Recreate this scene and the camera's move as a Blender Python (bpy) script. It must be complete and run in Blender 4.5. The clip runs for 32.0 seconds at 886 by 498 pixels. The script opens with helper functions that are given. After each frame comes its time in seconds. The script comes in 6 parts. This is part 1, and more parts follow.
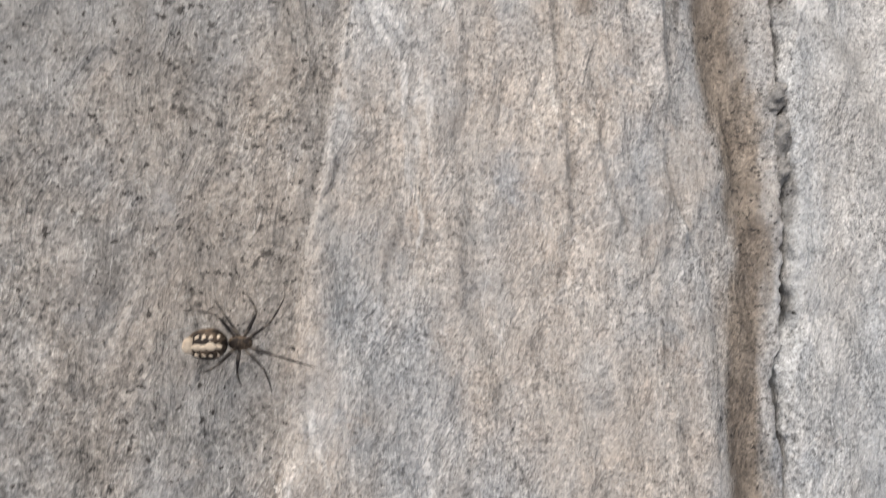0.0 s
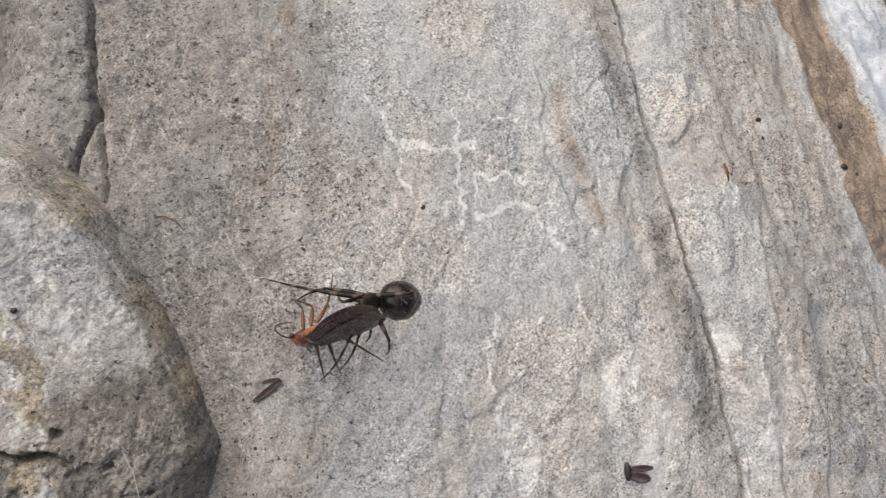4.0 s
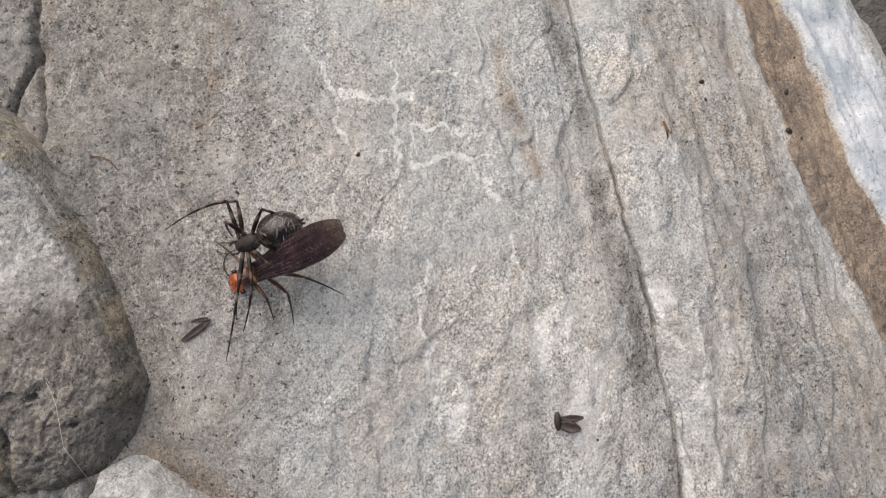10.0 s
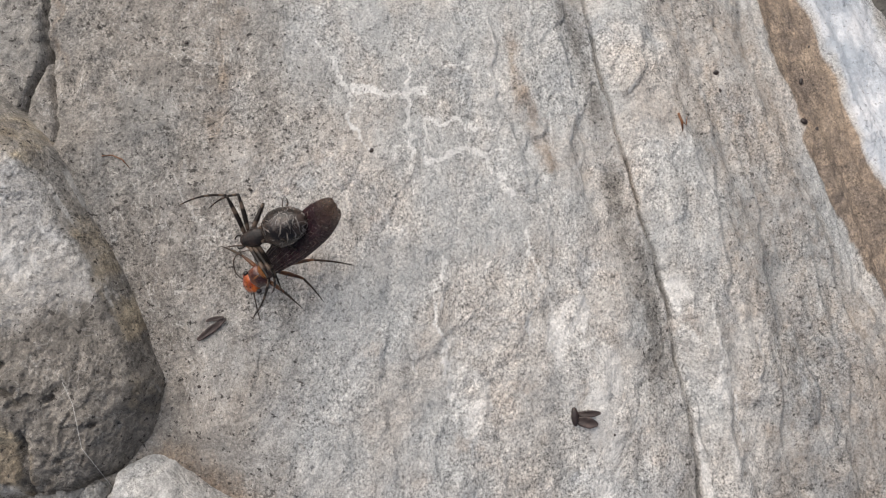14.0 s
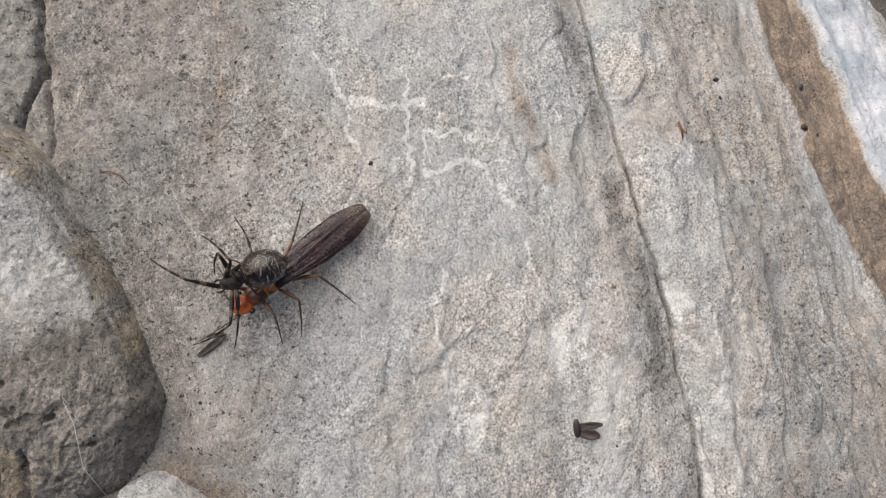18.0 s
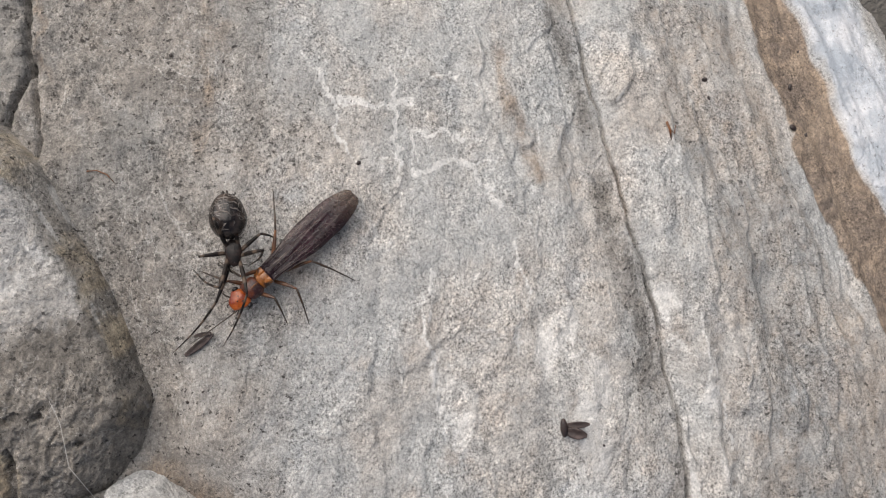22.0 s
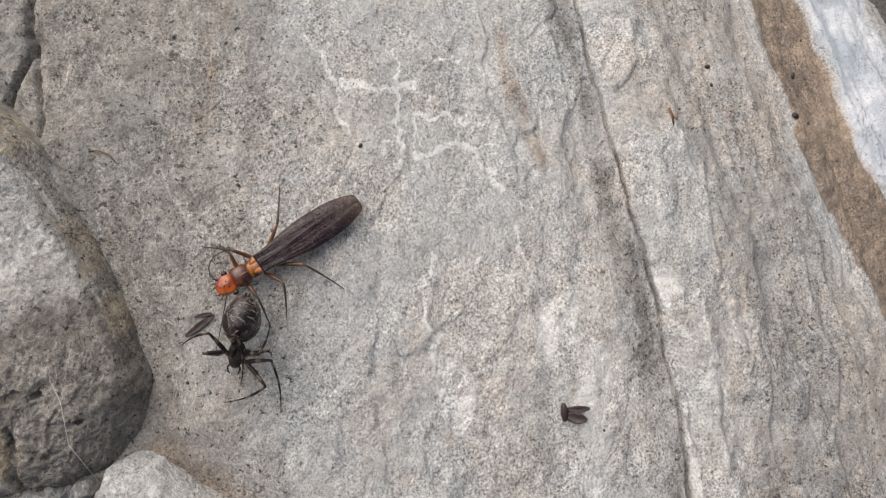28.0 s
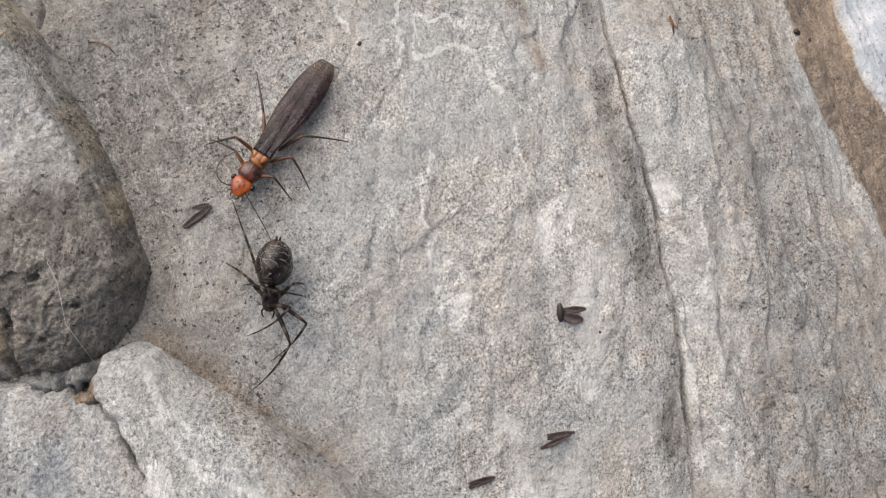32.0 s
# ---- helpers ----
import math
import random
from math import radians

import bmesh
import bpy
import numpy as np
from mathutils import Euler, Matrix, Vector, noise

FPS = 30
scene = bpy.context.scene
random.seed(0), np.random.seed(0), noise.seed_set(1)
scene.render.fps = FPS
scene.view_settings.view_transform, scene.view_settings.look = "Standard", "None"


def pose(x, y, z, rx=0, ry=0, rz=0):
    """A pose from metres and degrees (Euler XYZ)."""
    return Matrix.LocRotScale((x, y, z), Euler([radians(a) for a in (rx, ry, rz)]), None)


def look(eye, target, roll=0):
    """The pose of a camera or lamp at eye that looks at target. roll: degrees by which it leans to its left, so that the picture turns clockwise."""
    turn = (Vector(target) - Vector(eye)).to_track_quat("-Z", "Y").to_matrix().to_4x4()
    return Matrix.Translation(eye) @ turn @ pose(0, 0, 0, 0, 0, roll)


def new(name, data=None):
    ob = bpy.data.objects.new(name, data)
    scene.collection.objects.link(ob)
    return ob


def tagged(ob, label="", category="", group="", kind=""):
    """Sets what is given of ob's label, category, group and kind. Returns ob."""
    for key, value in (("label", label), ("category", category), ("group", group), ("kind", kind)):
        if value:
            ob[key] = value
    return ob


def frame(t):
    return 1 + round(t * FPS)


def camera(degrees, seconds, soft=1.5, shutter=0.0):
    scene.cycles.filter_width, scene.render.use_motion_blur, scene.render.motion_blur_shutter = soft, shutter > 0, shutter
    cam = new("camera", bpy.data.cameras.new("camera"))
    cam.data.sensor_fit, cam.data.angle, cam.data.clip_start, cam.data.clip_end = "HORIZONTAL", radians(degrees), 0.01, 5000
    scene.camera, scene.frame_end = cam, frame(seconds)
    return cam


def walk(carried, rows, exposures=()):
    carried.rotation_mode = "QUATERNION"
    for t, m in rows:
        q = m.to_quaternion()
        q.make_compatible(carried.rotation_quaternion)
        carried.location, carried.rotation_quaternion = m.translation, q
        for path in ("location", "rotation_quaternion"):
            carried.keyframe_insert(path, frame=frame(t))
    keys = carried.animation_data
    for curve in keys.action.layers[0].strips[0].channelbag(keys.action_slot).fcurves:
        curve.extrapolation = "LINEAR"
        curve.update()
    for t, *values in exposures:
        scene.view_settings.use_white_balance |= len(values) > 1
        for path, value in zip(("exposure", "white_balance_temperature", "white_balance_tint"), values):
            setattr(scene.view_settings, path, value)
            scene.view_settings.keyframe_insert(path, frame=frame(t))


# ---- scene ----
cam = camera(62, 32.0, 1.1, 0.25)
PATH = [
    (0, pose(-0.05483, -0.12029, 0.11956, -4.71, 1.65, 7.06)),
    (0.5, pose(-0.05092, -0.10064, 0.11853, -4.46, 2.33, 6.35)),
    (1, pose(-0.04703, -0.07460, 0.11574, -3.97, 1.93, 5.57)),
    (1.5, pose(-0.04252, -0.06030, 0.11484, -3.68, 1.84, 4.45)),
    (2, pose(-0.03991, -0.04568, 0.11390, -3.86, 1.49, 3.53)),
    (2.5, pose(-0.04079, -0.02705, 0.11329, -3.14, 1.48, 2.25)),
    (3, pose(-0.03650, -0.01246, 0.11200, -1.78, 1.77, 1.39)),
    (3.5, pose(-0.02104, 0.00960, 0.10856, -1.24, -0.00, 0.57)),
    (4, pose(-0.01104, 0.01127, 0.10770, -1.21, -0.68, -0.68)),
    (4.5, pose(-0.00333, 0.00737, 0.10746, -1.26, -0.89, -0.89)),
    (6.5, pose(0.00078, 0.00466, 0.10797, -0.35, -0.06, -0.48)),
    (7, pose(-0.00017, 0.00210, 0.10842, -0.16, -0.05, -0.34)),
    (7.5, pose(0.00002, 0.00185, 0.10841, -0.11, -0.07, -0.27)),
    (8, pose(-0.00009, 0.00192, 0.10859, -0.11, -0.02, -0.21)),
    (8.5, pose(-0.00046, 0.00026, 0.10867, 0.06, 0.04, -0.05)),
    (9, pose(0.00000, -0.00000, 0.10873, 0.00, -0.00, -0.00)),
    (9.5, pose(-0.00009, -0.00028, 0.10880, 0.20, -0.03, 0.19)),
    (10, pose(-0.00024, 0.00108, 0.10864, 0.12, -0.06, 0.21)),
    (10.5, pose(-0.00057, 0.00191, 0.10861, 0.06, 0.03, 0.10)),
    (11, pose(-0.00105, 0.00206, 0.10864, 0.06, 0.11, 0.12)),
    (11.5, pose(-0.00081, 0.00225, 0.10852, -0.09, 0.01, 0.14)),
    (12, pose(-0.00118, 0.00105, 0.10857, -0.05, 0.02, 0.21)),
    (12.5, pose(-0.00132, 0.00160, 0.10836, -0.14, 0.09, 0.10)),
    (13, pose(-0.00204, 0.00303, 0.10817, -0.52, 0.10, -0.11)),
    (13.5, pose(-0.00129, 0.00361, 0.10787, -0.74, 0.08, -0.41)),
    (14, pose(-0.00215, 0.00210, 0.10792, -0.74, 0.08, -0.33)),
    (14.5, pose(-0.00216, 0.00352, 0.10782, -0.88, 0.05, -0.52)),
    (16.5, pose(-0.00214, 0.00431, 0.10768, -1.05, 0.10, -0.76)),
    (17, pose(-0.00213, 0.00464, 0.10764, -1.06, 0.08, -0.75)),
    (17.5, pose(-0.00222, 0.00466, 0.10760, -1.10, 0.02, -0.82)),
    (18, pose(-0.00226, 0.00471, 0.10751, -1.16, 0.02, -0.85)),
    (18.5, pose(-0.00182, 0.00424, 0.10748, -1.26, -0.07, -0.86)),
    (19, pose(-0.00170, 0.00336, 0.10760, -1.36, -0.09, -0.74)),
    (19.5, pose(-0.00139, 0.00374, 0.10758, -1.28, -0.10, -0.68)),
    (20, pose(-0.00135, 0.00516, 0.10749, -1.36, -0.14, -0.85)),
    (20.5, pose(-0.00133, 0.00569, 0.10753, -1.40, -0.13, -0.89)),
    (21, pose(-0.00101, 0.00611, 0.10748, -1.43, -0.12, -0.92)),
    (21.5, pose(-0.00047, 0.00624, 0.10753, -1.42, -0.24, -0.92)),
    (22, pose(-0.00099, 0.00524, 0.10759, -1.47, -0.25, -0.75)),
    (22.5, pose(-0.00131, 0.00574, 0.10755, -1.53, -0.22, -0.81)),
    (23, pose(-0.00112, 0.00649, 0.10750, -1.61, -0.10, -0.94)),
    (23.5, pose(-0.00151, 0.00629, 0.10751, -1.63, -0.04, -0.96)),
    (24, pose(-0.00124, 0.00630, 0.10733, -1.65, -0.03, -0.94)),
    (24.5, pose(-0.00112, 0.00456, 0.10732, -1.38, -0.13, -0.84)),
    (25, pose(-0.00109, 0.00397, 0.10749, -1.35, -0.15, -0.73)),
    (25.5, pose(-0.00055, 0.00547, 0.10732, -1.56, -0.23, -0.74)),
    (27.5, pose(-0.00111, 0.00344, 0.10740, -1.45, -0.17, -0.44)),
    (28, pose(-0.00105, 0.00272, 0.10759, -1.42, -0.16, -0.35)),
    (28.5, pose(-0.00089, 0.00357, 0.10767, -1.53, -0.24, -0.27)),
    (29, pose(-0.00107, 0.00406, 0.10757, -1.54, -0.26, -0.31)),
    (29.5, pose(-0.00128, 0.00365, 0.10765, -1.55, -0.24, -0.24)),
    (30, pose(-0.00064, 0.00237, 0.10745, -1.52, -0.28, -0.16)),
    (30.5, pose(-0.00049, 0.00030, 0.10774, -1.51, -0.25, -0.10)),
    (31, pose(-0.00070, -0.00637, 0.10808, -1.78, -0.02, 0.04)),
    (31.5, pose(-0.00064, -0.00880, 0.10815, -1.86, 0.13, 0.19)),
    (32, pose(-0.00012, -0.01112, 0.10809, -1.82, 0.16, 0.26)),
]
walk(cam, PATH, [(0, 0.03), (2.1, 0.03), (2.8, 0.2), (3.1, 0.2), (3.8, 0.05), (4.5, -0.02), (32, -0.02)])

# ---- light: open shade under a bright overcast sky, brighter from above the picture ----
world = bpy.data.worlds.new("overcast_sky")
scene.world = world
world.use_nodes = True
wn = world.node_tree
sky = wn.nodes.new("ShaderNodeTexSky")
sky.sky_type = "NISHITA"
sky.sun_disc = False
sky.sun_elevation = radians(44)
sky.sun_rotation = radians(-28)
sky.air_density, sky.dust_density, sky.ozone_density = 1.0, 5.0, 0.6
wn.links.new(sky.outputs[0], wn.nodes["Background"].inputs[0])
wn.nodes["Background"].inputs[1].default_value = 0.07
sun = new("sun", bpy.data.lights.new("sun", "SUN"))
sun.data.energy = 3.1
sun.data.angle = radians(85)
sun.data.color = (1.0, 0.97, 0.94)
sun.matrix_world = look((-0.42, 0.8, 0.84), (0, 0, 0))

# ---- helpers of this scene; lengths below are in millimetres ----
MM = 0.001


def hash2(ix, iy, seed):
    h = (ix * 374761393 + iy * 668265263 + seed * 974634777) & 0xFFFFFFFF
    h = ((h ^ (h >> 13)) * 1274126177) & 0xFFFFFFFF
    return ((h ^ (h >> 16)) & 0xFFFF) / 65535.0


def vnoise(x, y, seed=0):
    """Smooth noise over the plane, -1 to 1, unit cells."""
    x, y = np.asarray(x, float), np.asarray(y, float)
    ix, iy = np.floor(x).astype(np.int64), np.floor(y).astype(np.int64)
    fx, fy = x - ix, y - iy
    sx, sy = fx * fx * fx * (fx * (fx * 6 - 15) + 10), fy * fy * fy * (fy * (fy * 6 - 15) + 10)
    a, b = hash2(ix, iy, seed), hash2(ix + 1, iy, seed)
    c, d = hash2(ix, iy + 1, seed), hash2(ix + 1, iy + 1, seed)
    return 2 * (a + (b - a) * sx + (c - a) * sy + (a - b - c + d) * sx * sy) - 1


def fbm(x, y, seed=0, octaves=4, gain=0.5):
    total, amp = 0, 1.0
    for i in range(octaves):
        total = total + amp * vnoise(x * 2 ** i + 17.3 * i, y * 2 ** i - 9.1 * i, seed + i)
        amp *= gain
    return total


def smooth(a, b, x):
    t = np.clip((x - a) / (b - a), 0, 1)
    return t * t * (3 - 2 * t)


def bump(x, c, w):
    return np.exp(-((x - c) / w) ** 2)


def near_line(x, y, pts):
    """Distance to a broken line, and how far along it (0 to 1) the nearest place lies."""
    best, along = np.full(np.shape(x), 1e9), np.zeros(np.shape(x))
    n = len(pts) - 1
    for i in range(n):
        (ax, ay), (bx, by) = pts[i], pts[i + 1]
        dx, dy = bx - ax, by - ay
        k = np.clip(((x - ax) * dx + (y - ay) * dy) / (dx * dx + dy * dy), 0, 1)
        d = np.hypot(x - ax - k * dx, y - ay - k * dy)
        along = np.where(d < best, (i + k) / n, along)
        best = np.minimum(best, d)
    return best, along


def inside(x, y, pts):
    """Distance into a closed outline; negative outside."""
    d, _ = near_line(x, y, list(pts) + [pts[0]])
    odd = np.zeros(np.shape(x), bool)
    for i in range(len(pts)):
        (ax, ay), (bx, by) = pts[i], pts[(i + 1) % len(pts)]
        if ay != by:
            odd ^= ((ay > y) != (by > y)) & (x < (bx - ax) * (y - ay) / (by - ay) + ax)
    return np.where(odd, d, -d)


def sheet(name, x, y, z, keep, masks, material, floor):
    """A rock: a dense top surface over a plan grid, closed by a skirt down to floor. masks: mineral colours, with
    painted light and shade, per vertex.
    """
    ny, nx = x.shape
    cell = keep[:-1, :-1] & keep[1:, :-1] & keep[:-1, 1:] & keep[1:, 1:]
    idx = np.arange(nx * ny).reshape(ny, nx)
    quads = np.stack([idx[:-1, :-1], idx[:-1, 1:], idx[1:, 1:], idx[1:, :-1]], -1)[cell]
    pad = np.pad(cell, 1)
    sides = []
    for a, b, shift in ((idx[:-1, 1:], idx[:-1, :-1], (0, 1)), (idx[1:, :-1], idx[1:, 1:], (2, 1)),
                        (idx[:-1, :-1], idx[1:, :-1], (1, 0)), (idx[1:, 1:], idx[:-1, 1:], (1, 2))):
        edge = cell & ~pad[shift[0]:shift[0] + ny - 1, shift[1]:shift[1] + nx - 1]
        sides.append(np.stack([a[edge], b[edge]], -1))
    sides = np.concatenate(sides)
    used = np.unique(quads)
    remap = np.full(nx * ny, -1)
    remap[used] = np.arange(len(used))
    rim = np.unique(sides)
    low = np.full(nx * ny, -1)
    low[rim] = len(used) + np.arange(len(rim))
    co = np.stack([x.ravel(), y.ravel(), z.ravel()], -1)
    verts = np.concatenate([co[used], np.stack([co[rim, 0], co[rim, 1], np.full(len(rim), floor)], -1)]) * MM
    faces = np.concatenate([remap[quads], np.stack([remap[sides[:, 0]], remap[sides[:, 1]], low[sides[:, 1]], low[sides[:, 0]]], -1)])
    me = bpy.data.meshes.new(name)
    me.vertices.add(len(verts))
    me.vertices.foreach_set("co", verts.astype(np.float32).ravel())
    me.loops.add(faces.size)
    me.loops.foreach_set("vertex_index", faces.astype(np.int32).ravel())
    me.polygons.add(len(faces))
    me.polygons.foreach_set("loop_start", np.arange(0, faces.size, 4, dtype=np.int32))
    me.polygons.foreach_set("loop_total", np.full(len(faces), 4, np.int32))
    me.polygons.foreach_set("use_smooth", np.ones(len(faces), bool))
    me.update()
    me.validate()
    col = np.zeros((len(verts), 4), np.float32)
    for i, m in enumerate(masks):
        col[:len(used), i] = np.clip(m.ravel()[used], 0, 1)
        col[len(used):, i] = np.clip(m.ravel()[rim], 0, 1)
    att = me.color_attributes.new("mineral_shading", "FLOAT_COLOR", "POINT")
    att.data.foreach_set("color", col.ravel())
    me.materials.append(material)
    return new(name, me)


def grid(x0, x1, y0, y1, step):
    return np.meshgrid(np.arange(x0, x1, step), np.arange(y0, y1, step))


# ---- materials ----
class Nodes:
    """A small helper to wire a material."""

    def __init__(self, name):
        self.mat = bpy.data.materials.new(name)
        self.mat.use_nodes = True
        self.tree = self.mat.node_tree
        self.bsdf = self.tree.nodes["Principled BSDF"]

    def node(self, kind, **inputs):
        n = self.tree.nodes.new(kind)
        for key, value in inputs.items():
            self.put(n.inputs[key.replace("_", " ")], value)
        return n

    def put(self, socket, value):
        if isinstance(value, bpy.types.NodeSocket):
            self.tree.links.new(value, socket)
        else:
            socket.default_value = value

    def coords(self, scale=(1, 1, 1), turn=0.0):
        tc = self.node("ShaderNodeTexCoord")
        m = self.node("ShaderNodeMapping")
        self.put(m.inputs["Vector"], tc.outputs["Object"])
        m.inputs["Scale"].default_value = scale
        m.inputs["Rotation"].default_value = (0, 0, radians(turn))
        return m.outputs[0]

    def noise(self, vector, scale, detail=4, rough=0.55, distortion=0.0):
        n = self.node("ShaderNodeTexNoise", Vector=vector, Scale=scale, Detail=detail, Roughness=rough, Distortion=distortion)
        return n.outputs["Fac"]

    def ramp(self, value, lo, hi, a=0.0, b=1.0):
        n = self.node("ShaderNodeMapRange")
        n.interpolation_type = "SMOOTHSTEP"
        for key, v in (("Value", value), ("From Min", lo), ("From Max", hi), ("To Min", a), ("To Max", b)):
            self.put(n.inputs[key], v)
        return n.outputs[0]

    def mix(self, fac, a, b, blend="MIX"):
        n = self.node("ShaderNodeMix")
        n.data_type, n.blend_type = "RGBA", blend
        self.put(n.inputs[0], fac)
        self.put(n.inputs[6], a if isinstance(a, bpy.types.NodeSocket) else (*a, 1))
        self.put(n.inputs[7], b if isinstance(b, bpy.types.NodeSocket) else (*b, 1))
        return n.outputs[2]

    def math(self, op, a, b=0.0):
        n = self.node("ShaderNodeMath")
        n.operation = op
        self.put(n.inputs[0], a)
        self.put(n.inputs[1], b)
        return n.outputs[0]

    def bump(self, height, distance, strength=1.0, normal=None):
        n = self.node("ShaderNodeBump", Height=height, Distance=distance, Strength=strength)
        if normal:
            self.put(n.inputs["Normal"], normal)
        return n.outputs[0]


def rock_material(name, cool, warm, pale, streak=(1, 1, 1), turn=0.0, grain=1.0, contrast=1.0, fine=None, tint=0.5, wisp=1.0, relief=1.0, age_shade=0.74,
                  rust=((0.115, 0.072, 0.044), (0.39, 0.28, 0.185))):
    """Fine-grained schist: cool and warm grey patches, wisps, salt-and-pepper grain, and the mesh's masks of mineral
    colour and painted light and shade.
    """
    n = Nodes(name)
    flat, long = n.coords(), n.coords(streak, turn)
    dust = n.coords(fine or streak, turn)
    base = n.mix(n.ramp(n.noise(long, 60, 5, 0.6), 0.38, 0.62), cool, warm)
    blot = n.ramp(n.noise(flat, 210, 5, 0.65, 0.6), 0.32, 0.68)
    base = n.mix(n.math("MULTIPLY", blot, 0.4 * contrast), base, pale)
    shade = n.ramp(n.noise(long, 120, 5, 0.7, 0.4), 0.52, 0.72)
    base = n.mix(n.math("MULTIPLY", shade, 0.35), base, (0.2, 0.2, 0.195))
    # bluish and rosy patches
    blue = n.ramp(n.noise(flat, 75, 5, 0.68, 0.5), 0.54, 0.68)
    base = n.mix(n.math("MULTIPLY", blue, tint), base, (0.27, 0.3, 0.335))
    rosy = n.ramp(n.noise(flat, 130, 5, 0.7, 0.3), 0.58, 0.7)
    base = n.mix(n.math("MULTIPLY", rosy, tint), base, (0.46, 0.375, 0.31))
    att = n.node("ShaderNodeAttribute")
    att.attribute_name = "mineral_shading"
    sep = n.node("ShaderNodeSeparateColor")
    n.put(sep.inputs[0], att.outputs["Color"])
    ragged = n.noise(long, 420, 6, 0.7)
    # alpha darkens: weathering, plus shade painted on the fracture slope, groove and boulder
    aged_shade = n.ramp(n.math("ADD", att.outputs["Alpha"], n.math("MULTIPLY", n.math("SUBTRACT", n.noise(flat, 160, 5, 0.7), 0.5), 0.9)), 0.1, 0.9)
    base = n.mix(n.math("MULTIPLY", aged_shade, age_shade), base, n.mix(n.ramp(ragged, 0.3, 0.7), (0.085, 0.075, 0.064), (0.25, 0.225, 0.195)))
    # thin pale wisps
    for scale, wide, strength in ((95, 0.011, 0.65), (210, 0.016, 0.55), (360, 0.02, 0.34), (640, 0.026, 0.2)):
        w = n.math("ABSOLUTE", n.math("SUBTRACT", n.noise(long, scale, 4, 0.6, 1.1), 0.5))
        w = n.ramp(w, 0.0, wide, 1.0, 0.0)
        w = n.math("MULTIPLY", w, n.ramp(n.noise(flat, scale * 0.6, 3), 0.43, 0.58))
        base = n.mix(n.math("MULTIPLY", w, wisp * strength), base, (0.72, 0.7, 0.67))
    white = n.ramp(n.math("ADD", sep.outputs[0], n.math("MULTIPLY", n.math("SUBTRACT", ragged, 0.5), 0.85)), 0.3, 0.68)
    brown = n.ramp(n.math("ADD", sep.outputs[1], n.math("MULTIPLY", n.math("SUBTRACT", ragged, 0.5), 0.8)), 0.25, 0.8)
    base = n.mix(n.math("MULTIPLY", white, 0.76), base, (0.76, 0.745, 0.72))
    rusty = n.ramp(n.noise(long, 150, 6, 0.78, 0.3), 0.36, 0.68)
    base = n.mix(n.math("MULTIPLY", brown, 0.8), base, n.mix(rusty, *rust))
    base = n.mix(sep.outputs[2], base, n.mix(n.ramp(n.noise(long, 130, 6, 0.7), 0.35, 0.7), (0.46, 0.5, 0.55), (0.8, 0.8, 0.82)))
    # salt and pepper
    g1 = n.noise(dust, 2300 * grain, 3, 0.75)
    g2 = n.noise(flat, 5200 * grain, 2, 0.6)
    grit = n.math("ADD", n.math("MULTIPLY", n.math("SUBTRACT", g1, 0.5), 2.5 * contrast), n.math("MULTIPLY", n.math("SUBTRACT", g2, 0.5), 1.2 * contrast))
    g3 = n.noise(long, 640 * grain, 5, 0.72, 0.9)
    grit = n.math("ADD", grit, n.math("MULTIPLY", n.math("SUBTRACT", g3, 0.5), 1.15 * contrast))
    fleck = n.ramp(n.noise(dust, 1500 * grain, 2, 0.6), 0.58, 0.68)
    grit = n.math("SUBTRACT", grit, n.math("MULTIPLY", fleck, 0.2 * contrast))
    glint = n.ramp(n.noise(dust, 1900 * grain, 2, 0.6), 0.62, 0.7)
    grit = n.math("ADD", grit, n.math("MULTIPLY", glint, 0.28 * contrast))
    grit = n.math("MULTIPLY", grit, n.ramp(sep.outputs[2], 0, 1, 1.0, 0.3))
    grit = n.math("MULTIPLY", grit, n.ramp(n.noise(flat, 80, 4, 0.6), 0.36, 0.64, 0.62, 1.22))
    grit = n.math("MULTIPLY", grit, n.ramp(white, 0, 1, 1.0, 0.5))
    hsv = n.node("ShaderNodeHueSaturation", Color=base, Value=n.math("ADD", grit, 1.0))
    base = hsv.outputs[0]
    pits = n.ramp(n.noise(flat, 800, 4, 0.7), 0.58, 0.64)
    patch = n.ramp(n.noise(flat, 45, 3), 0.42, 0.6)
    base = n.mix(n.math("MULTIPLY", n.math("MULTIPLY", pits, patch), n.ramp(att.outputs["Alpha"], 0.0, 0.6, 0.3, 0.85)), base, (0.05, 0.045, 0.04))
    specks = n.math("MULTIPLY", n.ramp(n.noise(flat, 1250, 3, 0.6), 0.615, 0.675), n.ramp(att.outputs["Alpha"], 0.05, 0.5, 0.45, 0.9))
    base = n.mix(specks, base, (0.035, 0.03, 0.027))
    n.put(n.bsdf.inputs["Base Color"], base)
    n.put(n.bsdf.inputs["Roughness"], n.ramp(g1, 0.3, 0.7, 0.62, 0.9))
    n.bsdf.inputs["Specular IOR Level"].default_value = 0.35
    swell = n.bump(n.noise(long, 190, 5, 0.6, 0.5), 0.002 * relief, 0.8)
    rough = n.math("ADD", n.math("MULTIPLY", g1, 0.6), n.math("ADD", n.noise(dust, 520, 5, 0.65), n.math("MULTIPLY", g2, 0.3)))
    n.put(n.bsdf.inputs["Normal"], n.bump(rough, 0.00036 * relief, 1.0, swell))
    return n.mat


